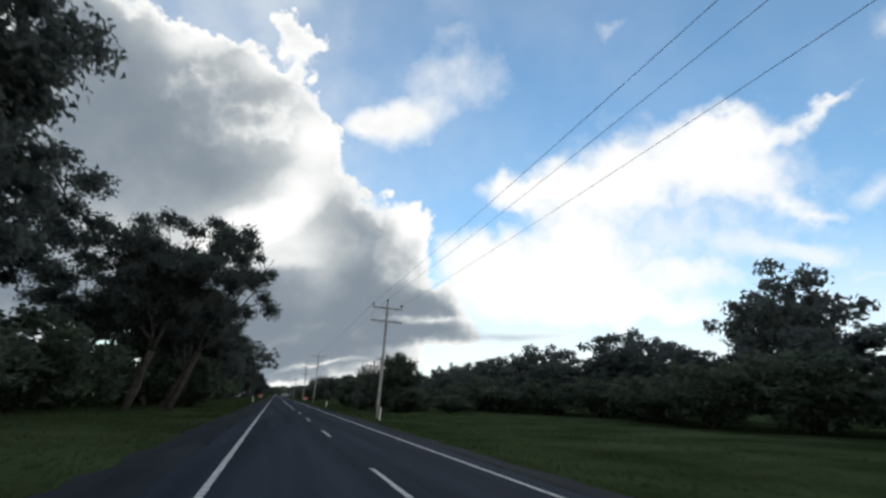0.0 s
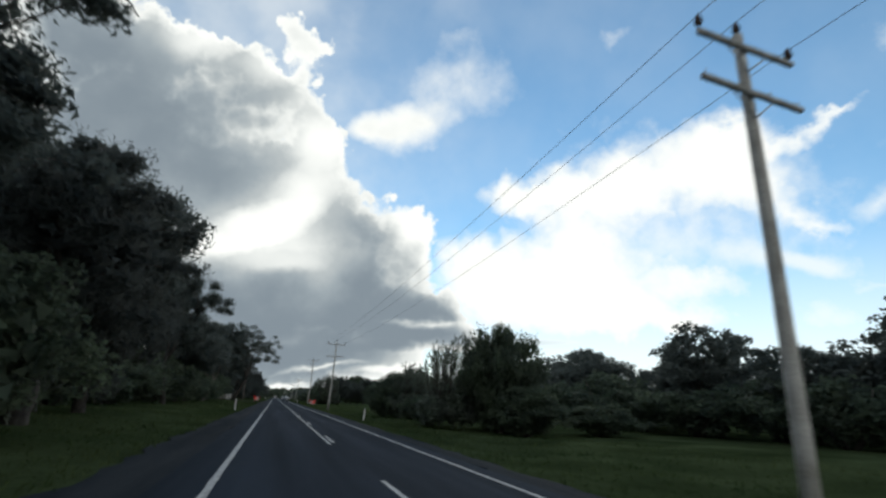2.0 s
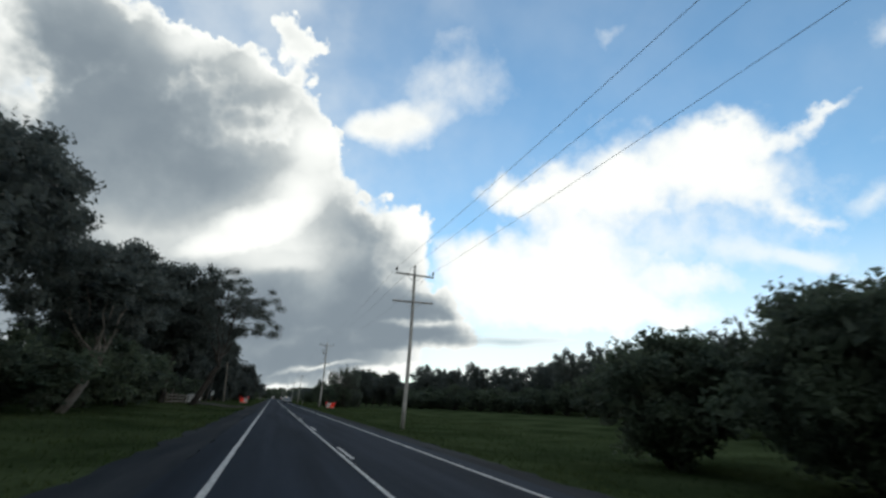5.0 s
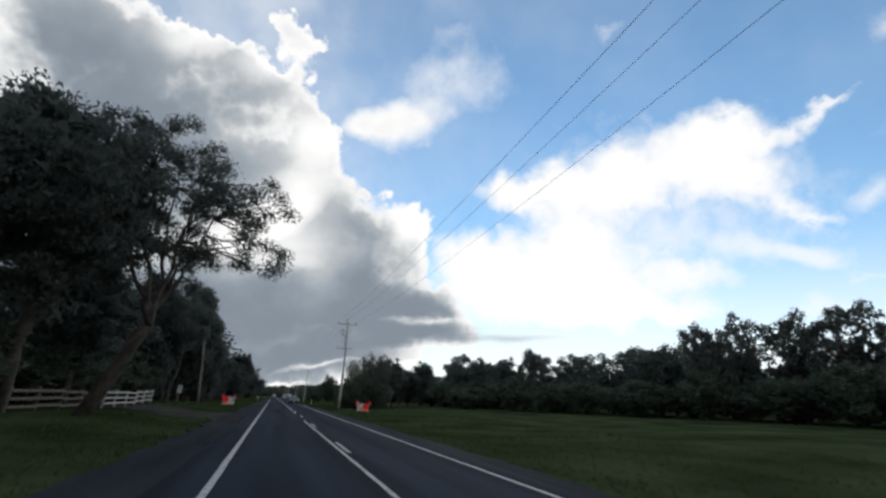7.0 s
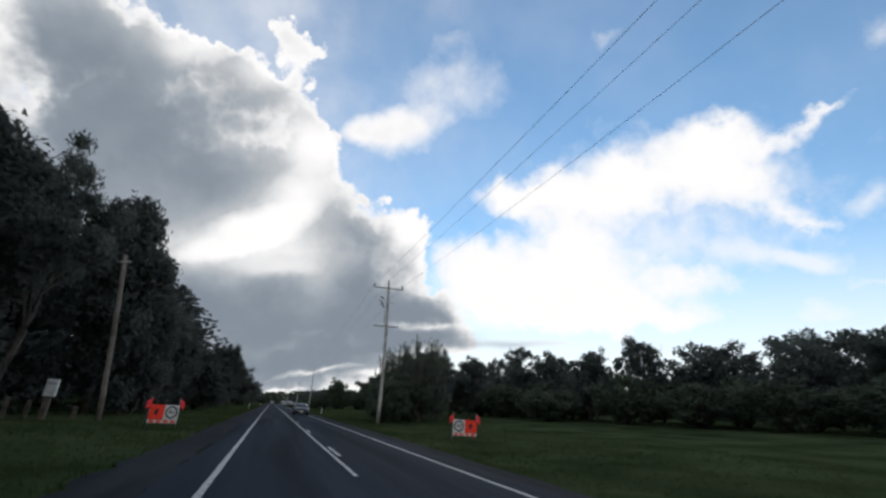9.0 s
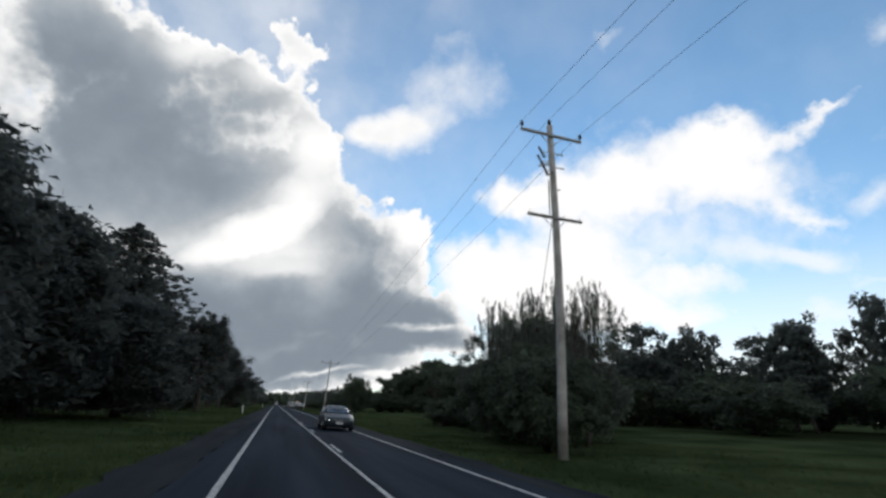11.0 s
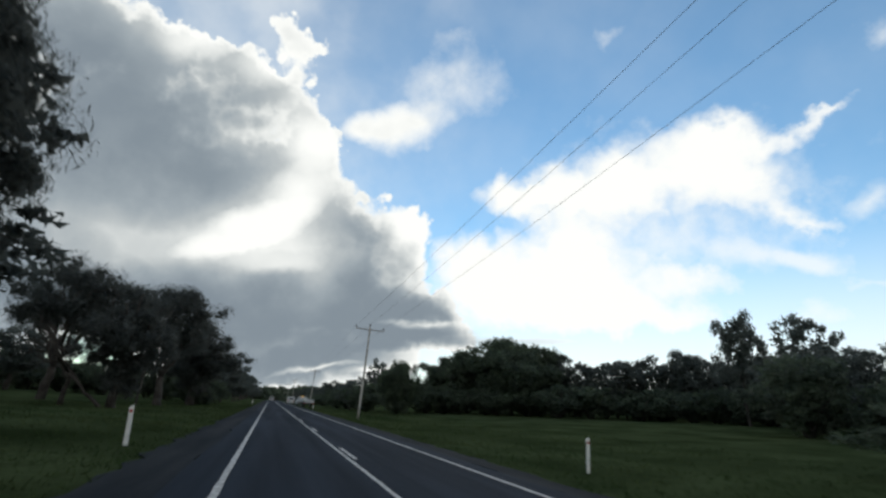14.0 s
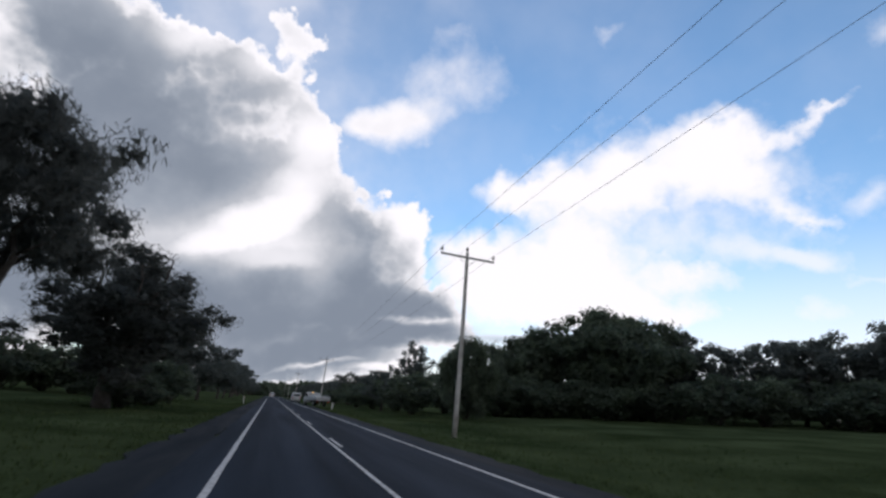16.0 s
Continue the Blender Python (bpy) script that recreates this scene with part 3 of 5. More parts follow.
def gum(seed, h, r, leaf=M_GUM, bark=M_BARK, low=0.38, clumps=80, per=150, fork=0.28, size=0.175, dense=0, trunk=1.0, twigs=True, pad=(0.14, 0.27), fill=16, long=2.2):
    """A eucalypt: a forking trunk, long bare limbs and leaf clumps with daylight between them."""
    rng = np.random.default_rng(seed)
    wood = Wood()
    base_r = 0.0165 * h * trunk
    top = np.array([rng.normal(0, 0.05) * h, rng.normal(0, 0.05) * h, fork * h])
    pts, rad = bough(rng, (0, 0, -0.3), top, base_r * 1.35, base_r, seg=5, wob=0.03)
    wood.add(pts, rad, 8)
    ends = crown_points(rng, clumps, r, r, low * h, h * 0.97)
    limbs = []
    for k in range(6):
        a = k * 1.05 + rng.uniform(-0.3, 0.3)
        lean = rng.uniform(0.25, 0.62)
        tip = np.array([math.cos(a) * r * lean, math.sin(a) * r * lean, h * rng.uniform(0.62, 0.86)])
        pts, rad = bough(rng, top, tip, base_r * 0.52, base_r * 0.13, sag=-0.05, seg=7, wob=0.04)
        wood.add(pts, rad, 6)
        limbs.append(np.array(pts))
    spots = np.concatenate(limbs)
    for e in ends if twigs else ():
        cost = np.linalg.norm(spots - e, axis=1) + np.maximum(0, spots[:, 2] - e[2]) * 1.5
        a = spots[np.argmin(cost)]
        pts, rad = bough(rng, a, e, base_r * 0.22, base_r * 0.05, sag=0.06, seg=4, wob=0.08)
        wood.add(pts, rad, 4)
    rr = rng.uniform(pad[0], pad[1], clumps) * r + 0.2
    co = [foliage(rng, ends, rr, per, size, long, 0.66, droop=0.5, hollow=0.3, fill=fill)]
    if dense:
        co.append(mass(rng, (0, 0, h * (low + 0.97) * 0.5), r * 0.66, r * 0.66, h * (0.9 - low) * 0.38, dense, 0.20 * r))
    cm = quads_mesh("crown", np.concatenate(co), leaf, 3)
    return mesh_of("trunk", wood.v, wood.f, bark, True), cm


def shrub(seed, h, r, leaf=M_BUSH, clumps=70, per=95, size=0.175, spiky=0.0, core=110, fill=10):
    """A dense rounded shrub or small tree, in leaf to the ground."""
    rng = np.random.default_rng(seed)
    wood = Wood()
    for k in range(5):
        a = k * 1.26 + rng.uniform(-0.4, 0.4)
        tip = (math.cos(a) * r * 0.55, math.sin(a) * r * 0.55, h * rng.uniform(0.5, 0.8))
        pts, rad = bough(rng, (math.cos(a) * 0.12, math.sin(a) * 0.12, -0.2), tip, 0.012 * h + 0.03, 0.02, seg=4)
        wood.add(pts, rad, 5)
    p = crown_points(rng, clumps, r * 0.9, r * 0.9, h * 0.06, h * 0.93, 0.7)
    rr = rng.uniform(0.12, 0.25, clumps) * r + 0.12
    co = [foliage(rng, p, rr, per, size, 1.8, 0.85, hollow=0.3, fill=fill), mass(rng, (0, 0, h * 0.45), r * 0.72, r * 0.72, h * 0.40, core, 0.24 * r)]
    if spiky:
        n = int(30 * spiky)
        q = crown_points(rng, n, r * 0.75, r * 0.75, h * 0.70, h * 0.98, 0.8)
        q = q[q[:, 2] > h * 0.72]
        for tip in q:
            top = tip + np.array([rng.normal(0, 0.12), rng.normal(0, 0.12), rng.uniform(0.9, 2.2)])
            pts, rad = bough(rng, tip - np.array([0, 0, 0.6]), top, 0.03, 0.008, seg=3)
            wood.add(pts, rad, 4)
            c = [tip + (top - tip) * s for s in (0.0, 0.35, 0.7, 1.0)]
            co.append(leaves(rng, c, [0.32, 0.26, 0.2, 0.14], 55, size * 0.8, 2.6, 1.2, droop=-0.8, hollow=0.1))
    cm = quads_mesh("crown", np.concatenate(co), leaf, 3)
    return mesh_of("trunk", wood.v, wood.f, M_BARK, True), cm


def conifer(seed, h, r, base=0.12, tiers=36, size=0.15):
    """A big pine-like tree with shelves of foliage that stick out in a ragged edge."""
    rng = np.random.default_rng(seed)
    wood = Wood()
    pts, rad = bough(rng, (0, 0, -0.3), (0, 0, h * 0.97), 0.022 * h, 0.03, seg=6, wob=0.005)
    wood.add(pts, rad, 8)
    c, rr = [], []
    for k in range(tiers):
        s = k / (tiers - 1)
        z = h * (base + (0.97 - base) * s)
        wide = r * min(1.0, 1.22 * (1 - s) ** 0.72) * rng.uniform(0.88, 1.06) + 0.35
        n = int(8 + 13 * (1 - s))
        for j in range(n):
            a = 2 * math.pi * (j + rng.uniform(-0.3, 0.3)) / n + k
            reach = wide * rng.uniform(0.75, 1.12)
            tip = np.array([math.cos(a) * reach, math.sin(a) * reach, z - 0.06 * reach + rng.normal(0, 0.22)])
            pts, rad = bough(rng, (0, 0, z), tip, 0.06 * (1 - s) + 0.02, 0.015, sag=0.06, seg=3, wob=0.02)
            wood.add(pts, rad, 4)
            for q in (0.55, 0.8, 1.0):
                c.append(tip * np.array([q, q, 1]) + np.array([0, 0, 0.10 * reach * (1 - q)]))
                rr.append((0.42 + 0.55 * (1 - s)) * (1.2 - 0.5 * q))
    co = [foliage(rng, c, rr, 58, size, 2.4, 0.42, droop=0.25, hollow=0.1, fill=5)]
    for k in range(16):
        s = (k + 0.5) / 16
        co.append(mass(rng, (0, 0, h * (base + (0.94 - base) * s)), r * 0.76 * min(1.0, 1.22 * (1 - s) ** 0.72), r * 0.76 * min(1.0, 1.22 * (1 - s) ** 0.72), h * 0.04, int(70 * (1 - s) + 8), 0.5 + 0.9 * (1 - s)))
    cm = quads_mesh("crown", np.concatenate(co), M_CONIFER, 3)
    return mesh_of("trunk", wood.v, wood.f, M_BARK, True), cm


def cypress(seed, h, r, size=0.20):
    """A tall dense column of dark foliage that tapers to its top."""
    rng = np.random.default_rng(seed)
    wood = Wood()
    pts, rad = bough(rng, (0, 0, -0.3), (0, 0, h * 0.8), 0.02 * h, 0.03, seg=5, wob=0.005)
    wood.add(pts, rad, 7)
    n = 130
    s = rng.random(n) ** 0.85
    a = rng.uniform(0, 2 * np.pi, n)
    wide = r * np.sin(np.clip(0.16 + 0.84 * s, 0, 1) * math.pi * 0.98) ** 0.6 * (1 + 0.12 * rng.standard_normal(n))
    c = np.stack([np.cos(a) * wide * 0.86, np.sin(a) * wide * 0.86, h * (0.04 + 0.93 * s)], 1)
    rr = rng.uniform(0.16, 0.30, n) * r + 0.15
    co = [foliage(rng, c, rr, 85, size * 0.75, 2.2, 1.35, droop=-0.9, hollow=0.2, fill=14), mass(rng, (0, 0, h * 0.48), r * 0.74, r * 0.74, h * 0.43, 260, 0.34 * r)]
    cm = quads_mesh("crown", np.concatenate(co), M_CONIFER, 3)
    return mesh_of("trunk", wood.v, wood.f, M_BARK, True), cm


def sheoak(seed, h, r, low=0.30, clumps=90, per=190, lean=0.0, dense=0, fill=14):
    """A sheoak: dark limbs and drooping tufts of thin needles."""
    rng = np.random.default_rng(seed)
    wood = Wood()
    base_r = 0.024 * h
    fork = np.array([lean * h * 0.2, rng.normal(0, 0.2), 0.22 * h])
    pts, rad = bough(rng, (0, 0, -0.3), fork, base_r * 1.4, base_r, seg=4, wob=0.04)
    wood.add(pts, rad, 8)
    spots = []
    for k in range(8):
        a = k * 0.79 + rng.uniform(-0.3, 0.3)
        q = rng.uniform(0.25, 0.75)
        tip = np.array([math.cos(a) * r * q + lean * h * 0.3, math.sin(a) * r * q, h * rng.uniform(0.6, 0.88)])
        pts, rad = bough(rng, fork, tip, base_r * 0.6, base_r * 0.14, sag=-0.04, seg=6, wob=0.07)
        wood.add(pts, rad, 6)
        spots += pts
    spots = np.array(spots)
    ends = crown_points(rng, clumps, r, r, low * h, h * 0.97, 0.5)
    ends[:, 0] += lean * h * 0.25
    for e in ends:
        cost = np.linalg.norm(spots - e, axis=1) + np.maximum(0, spots[:, 2] - e[2]) * 1.5
        pts, rad = bough(rng, spots[np.argmin(cost)], e, base_r * 0.2, 0.012, sag=0.08, seg=4, wob=0.1)
        wood.add(pts, rad, 4)
    rr = rng.uniform(0.14, 0.26, clumps) * r + 0.2
    co = [foliage(rng, ends, rr, per, 0.034, 9.0, 0.9, droop=1.1, hollow=0.1, fill=fill)]
    if dense:
        co.append(mass(rng, (lean * h * 0.25, 0, h * (low + 0.97) * 0.5), r * 0.62, r * 0.62, h * (0.95 - low) * 0.36, dense, 0.20 * r))
    cm = quads_mesh("crown", np.concatenate(co), M_SHEOAK, 3)
    return mesh_of("trunk", wood.v, wood.f, M_BARK, True), cm


def bare(seed, h, spread=0.5, mat=M_BARK):
    """A leafless tree of forking twigs."""
    rng = np.random.default_rng(seed)
    wood = Wood()
    twigs = Wood()

    def grow(a, d, length, r, level):
        b = a + d * length
        pts, rad = bough(rng, a, b, r, r * 0.6, seg=4, wob=0.09)
        (wood if level < 2 else twigs).add(pts, rad, 6 if level < 2 else 4)
        if level >= 5:
            return
        for _ in range(3 if level < 3 else 2):
            e = d + rng.normal(0, spread, 3)
            e[2] += 0.18
            e /= np.linalg.norm(e)
            grow(np.asarray(pts[-1 - int(rng.integers(0, 2))]), e, length * rng.uniform(0.58, 0.82), r * 0.55, level + 1)

    grow(np.array([0, 0, -0.2]), np.array([0.05, 0, 1.0]), h * 0.30, 0.018 * h, 0)
    return mesh_of("trunk", wood.v, wood.f, mat, True), mesh_of("crown", twigs.v, twigs.f, mat)


def plume(seed, h, r):
    """A thick shrub out of which many upright feathery shoots rise."""
    rng = np.random.default_rng(seed)
    wood = Wood()
    co = []
    p = crown_points(rng, 60, r * 0.95, r * 0.95, h * 0.04, h * 0.44, 0.6)
    co.append(foliage(rng, p, rng.uniform(0.14, 0.26, 60) * r + 0.15, 90, 0.13, 1.8, 0.9, hollow=0.3, fill=12))
    co.append(mass(rng, (0, 0, h * 0.27), r * 0.7, r * 0.7, h * 0.22, 120, 0.24 * r))
    for k in range(34):
        a, q = rng.uniform(0, 6.283), rng.random() ** 0.6
        foot = np.array([math.cos(a) * r * 0.45 * q, math.sin(a) * r * 0.45 * q, h * 0.25])
        top = np.array([math.cos(a) * r * 0.95 * q, math.sin(a) * r * 0.95 * q, h * (1.0 - 0.26 * q * q) * rng.uniform(0.80, 1.0)])
        pts, rad = bough(rng, foot, top, 0.045, 0.012, seg=6, wob=0.03)
        wood.add(pts, rad, 4)
        for s in (0.45, 0.58, 0.7, 0.8, 0.9, 0.98):
            c = foot + (top - foot) * s
            side = c + np.array([rng.normal(0, 0.30), rng.normal(0, 0.30), rng.uniform(0.3, 0.7)])
            wood.add(*bough(rng, c - np.array([0, 0, 0.2]), side, 0.016, 0.006, seg=2), 3)
            co.append(leaves(rng, [c, side], [0.36 - 0.18 * s, 0.30 - 0.14 * s], 42, 0.035, 8.0, 1.7, droop=-1.6, hollow=0.05))
    return mesh_of("trunk", wood.v, wood.f, M_BARK, True), quads_mesh("crown", np.concatenate(co), M_OLIVE, 3)


PROTO = {}
KINDS = {
    "gum": lambda s: gum(s, 14.0, 5.0, clumps=70, per=230, size=0.115, pad=(0.12, 0.24)),
    "gum_open": lambda s: gum(s, 14.0, 5.0, low=0.36, clumps=58, per=290, size=0.095, pad=(0.10, 0.21), fill=18, long=2.6),
    "gum_dense": lambda s: gum(s, 13.0, 4.6, low=0.24, clumps=84, per=140, size=0.125, dense=170, fill=12, pad=(0.11, 0.23)),
    "gum_fine": lambda s: gum(s, 14.0, 5.2, low=0.40, clumps=130, per=330, size=0.054, bark=M_BARK, pad=(0.055, 0.125), fill=3, long=3.4),
    "gum_pale": lambda s: gum(s, 13.0, 4.2, low=0.45, clumps=55, bark=M_PALE),
    "shrub": lambda s: shrub(s, 6.0, 3.4, per=170, size=0.125),
    "shrub_spiky": lambda s: shrub(s, 7.0, 3.2, leaf=M_OLIVE, per=150, size=0.125, spiky=1.0),
    "shrub_round": lambda s: shrub(s, 6.0, 4.2, leaf=M_BUSH, clumps=95, per=170, size=0.12),
    "conifer": lambda s: conifer(s, 19.6, 10.6),
    "cypress": lambda s: cypress(s, 12.0, 2.6),
    "sheoak": lambda s: sheoak(s, 10.5, 3.3, low=0.10, per=260, dense=190),
    "sheoak_open": lambda s: sheoak(s, 10.0, 4.2, low=0.42, lean=0.25, clumps=100, per=300, fill=9),
    "sheoak_ball": lambda s: sheoak(s, 10.0, 3.0, low=0.38, clumps=90, per=260, dense=150),
    "far_tree": lambda s: gum(s, 13.0, 4.6, low=0.14, clumps=52, per=52, size=0.25, dense=90, twigs=False, fill=5),
    "far_shrub": lambda s: shrub(s, 6.0, 3.4, clumps=48, per=52, size=0.20, core=85, fill=6),
    "umbrella": lambda s: gum(s, 14.0, 8.0, leaf=M_BUSH, low=0.10, clumps=120, per=110, size=0.22, dense=260, fork=0.16, trunk=1.2),
    "wispy": lambda s: gum(s, 10.0, 3.4, low=0.40, clumps=46, per=110, size=0.075, fork=0.2, pad=(0.09, 0.17), fill=3, long=3.0),
    "plume": lambda s: plume(s, 9.0, 2.6),
    "bare": lambda s: bare(s, 8.0),
    "bare_open": lambda s: bare(s, 8.0, 0.65),
}
HEIGHT = {"sheoak_ball": 10.0, "gum_open": 14.0, "plume": 9.0, "gum": 14.0, "gum_dense": 13.0, "gum_fine": 14.0, "gum_pale": 13.0, "shrub": 6.0, "shrub_spiky": 7.0, "shrub_round": 6.0, "conifer": 19.6,
          "cypress": 12.0, "sheoak": 10.5, "sheoak_open": 10.0, "umbrella": 14.0, "far_tree": 13.0, "far_shrub": 6.0, "bare": 8.0, "bare_open": 8.0, "wispy": 10.0}
RADIUS = {"sheoak_ball": 3.0, "gum_open": 5.0, "plume": 2.6, "gum": 5.0, "gum_dense": 4.6, "gum_fine": 5.2, "gum_pale": 4.2, "shrub": 3.4, "shrub_spiky": 3.2, "shrub_round": 4.2, "conifer": 10.6,
          "cypress": 2.6, "sheoak": 3.3, "sheoak_open": 4.2, "umbrella": 8.0, "far_tree": 4.6, "far_shrub": 3.4, "bare": 3.0, "bare_open": 3.0, "wispy": 3.4}
LABEL = {"sheoak_ball": "dark sheoak with a round tufted crown on thin trunks", "gum_open": "leaning eucalypt with separate leaf clumps and bare limbs", "plume": "tall olive shrub with upright feathery grey shoots", "gum": "tall dark eucalypt with clumped leaves and bare limbs", "gum_dense": "tall dense dark green eucalypt beside the road",
         "gum_fine": "spreading eucalypt with thin airy foliage and long limbs", "gum_pale": "slender eucalypt with a pale grey trunk",
         "shrub": "dense dark green roadside shrub in full leaf", "shrub_spiky": "olive green shrub with upright feathery tips",
         "shrub_round": "rounded dense dark green bush", "conifer": "large dark conifer with ragged shelves of needles",
         "cypress": "tall dense dark cypress in a windbreak row", "sheoak": "dark sheoak with a full drooping needle crown",
         "sheoak_open": "open sheoak with dark crooked limbs and drooping needles", "far_tree": "dark tree far behind the road", "far_shrub": "dark scrub behind the verge", "umbrella": "broad spreading dark tree with a domed crown",
         "bare": "leafless grey tree with forking twigs", "wispy": "leaning thin tree with sparse wispy leaves", "bare_open": "dead leafless tree with crooked grey branches"}
NAME = {"sheoak_ball": "sheoak", "plume": "shrub", "far_shrub": "shrub", "shrub": "shrub", "shrub_spiky": "shrub", "shrub_round": "bush", "conifer": "conifer", "cypress": "cypress", "sheoak": "sheoak", "sheoak_open": "sheoak",
        "bare": "bare_tree", "bare_open": "bare_tree"}


def plant(kind, x, y, h, r, variant=0, turn=None, label="", tilt=0.0, group=""):
    """Sets a tree of that kind, height and crown radius on the land."""
    label = label or LABEL[kind]
    if kind in ("gum", "gum_dense") and (x > 35 or y > 315):
        kind = "far_tree"
    if kind == "far_tree" and x > 35 and y > 110:
        h *= 1.14
    key = (kind, variant)
    rng = random.Random(int(x * 31 + y * 17 + variant * 7))
    turn = rng.uniform(0, 360) if turn is None else turn
    sh, sr = h / HEIGHT[kind], r / RADIUS[kind]
    m = pose(x, y, rise(x, y), 0, tilt, 0) @ pose(0, 0, 0, 0, 0, turn) @ Matrix.Diagonal((sr, sr, sh, 1))
    name = NAME.get(kind, "tree")
    if key not in PROTO:
        wood, crown = KINDS[kind](100 + 13 * variant + sum(map(ord, kind)))
        ob = empty(name, Matrix.Identity(4), LABEL[kind], name.replace("_", " "), group)
        part("trunk", wood, ob)
        part("crown", crown, ob)
        PROTO[key] = ob
        ob.matrix_basis = m
    else:
        old = PROTO[key]
        keep = old.matrix_basis.copy()
        old.matrix_basis = Matrix.Identity(4)
        ob = copy_thing(old, Matrix.Identity(4))
        old.matrix_basis = keep
        ob.name = name
        ob.matrix_basis = m
    return tagged(ob, label, name.replace("_", " "), group)


# the side with the tall trees
plant("gum_dense", -13.4, 15, 15, 4.8, 0)
plant("gum", -18, 5, 15, 5.5, 0)
plant("gum", -16, 26, 13.4, 4.8, 1)
plant("gum", -10.8, 36, 13.2, 4.4, 0)
plant("gum_open", -8.6, 37.5, 14.6, 4, 1, tilt=12)
plant("gum", -14.8, 41, 12.2, 5.2, 1)
plant("gum_open", -10.4, 43.5, 10.5, 4.4, 0)
plant("shrub", -8.8, 47, 4.6, 2.6, 1)
plant("gum_pale", -12, 46, 10.5, 3.8, 0)
plant("sheoak", -9, 52, 9.5, 3.4, 0)
plant("gum_dense", -11, 58, 12.2, 4.4, 0)
plant("sheoak", -10, 60, 8.2, 2.8, 1)
plant("gum", -17, 56, 12, 5, 0)
plant("gum_dense", -14.2, 76.5, 17, 4.3, 1)
plant("gum_dense", -15.5, 66, 15.5, 4.6, 0)
plant("gum", -18, 83, 13, 5, 1)
plant("gum_open", -11.3, 84, 12.2, 3.6, 0)
plant("gum_dense", -15, 90, 13.6, 5, 1)
plant("gum_dense", -12.5, 96, 9.6, 4.2, 0)
plant("gum_dense", -12.5, 101, 10.8, 3.8, 1)
plant("gum", -16, 108, 13, 5, 1)
plant("gum_dense", -14.2, 121, 12.6, 4.2, 0)
plant("gum_pale", -12, 113, 9, 3.5, 0)
plant("gum_dense", -17, 131, 13.5, 4.8, 1)
plant("gum_fine", -10.2, 142.5, 15.8, 5.8, 0, tilt=9)
plant("gum_dense", -13, 142, 17, 4.6, 1)
plant("gum_dense", -16.5, 140, 16.2, 4.8, 0)
plant("gum_fine", -17, 149, 15, 5.2, 1)
plant("gum_dense", -18.0, 157, 11.5, 4.8, 0)
plant("gum_dense", -13.6, 150.5, 9.0, 3.4, 1)
plant("cypress", -14.8, 170, 11.9, 3, 0)
plant("cypress", -18.2, 168, 11.5, 3.2, 1)
plant("gum", -12.2, 171.5, 12.3, 3, 1)
plant("cypress", -12.6, 184, 14.2, 2.9, 0)
plant("cypress", -16.5, 181, 13, 3.2, 1)
plant("cypress", -11.6, 187, 11.2, 2.4, 1)
plant("cypress", -11.6, 194, 8.4, 2.9, 0)
plant("cypress", -14, 199, 10.8, 3.6, 1)
plant("cypress", -13.4, 206, 9.6, 3.6, 0)
plant("bare_open", -12.8, 207.5, 13.6, 3.2, 0)
plant("bare_open", -10.2, 191, 8.6, 2.4, 1)
plant("cypress", -10.6, 213, 6.9, 3.4, 1)
plant("cypress", -16, 214, 9, 4, 0)
plant("conifer", -19.4, 237.5, 19.6, 10.6, 0)
plant("conifer", -23, 228, 16, 6.5, 0)
plant("sheoak_ball", -9.9, 238.0, 10.6, 2.6, 0)
plant("sheoak_ball", -12.4, 244.5, 8.2, 2.1, 1)
plant("shrub", -11.6, 242.0, 2.8, 1.8, 1)
plant("shrub", -14.6, 241, 4.2, 3, 2)
plant("sheoak_open", -19.5, 275, 11.6, 4.6, 0)
plant("bare", -12.9, 275.8, 12.3, 2, 0)
plant("shrub", -10.6, 293.5, 2.6, 2.6, 0)
plant("shrub", -10.2, 299, 3.2, 3, 1)
plant("sheoak", -10.8, 291, 9.7, 4.7, 1)
plant("sheoak_open", -11.6, 277.6, 11.2, 4.7, 0)
plant("sheoak", -12.0, 265.5, 8.4, 3.0, 1)
plant("bare", -12.4, 264.5, 10.5, 2.8, 0, tilt=-46)
plant("bare_open", -15, 266, 7.6, 4, 1)
plant("gum_dense", -12, 306, 8.4, 3.4, 0)
plant("gum_dense", -11.2, 331, 8.6, 4, 1)
plant("gum_dense", -12.2, 319, 8, 3.8, 0)
plant("gum_dense", -10, 345, 7, 3.6, 0)
plant("gum_dense", -10.6, 362, 8, 4, 1)
plant("gum_dense", -11, 383, 8.6, 4, 0)
plant("gum_dense", -11.6, 402, 9, 4.2, 1)
rnd = random.Random(5)
# understorey along that side, closing the gaps under the crowns
for k, y in enumerate([8, 14, 20, 26.5, 32, 38, 44, 50, 55.5, 61, 67, 73, 79, 85, 91, 97, 103, 109, 115, 121, 127, 133]):
    plant("far_shrub", -12.6 - rnd.uniform(0, 1.6), y, rnd.uniform(3.0, 5.2), rnd.uniform(3.2, 4.0), k % 3, label="dark undergrowth shrub beneath the roadside trees", group="undergrowth")
    plant("far_shrub", -19 - rnd.uniform(0, 3), y + 2.5, rnd.uniform(3.0, 4.8), rnd.uniform(3.6, 4.6), (k + 1) % 3, label="dark undergrowth shrub beneath the roadside trees", group="undergrowth")
for k, y in enumerate([140, 147, 154, 161, 168, 176, 183, 190, 197, 204, 211]):
    plant("far_shrub", -19.5 - rnd.uniform(0, 3), y, rnd.uniform(4.5, 6.5), rnd.uniform(4.0, 5.0), k % 3, label="dark undergrowth shrub behind the fence", group="undergrowth")
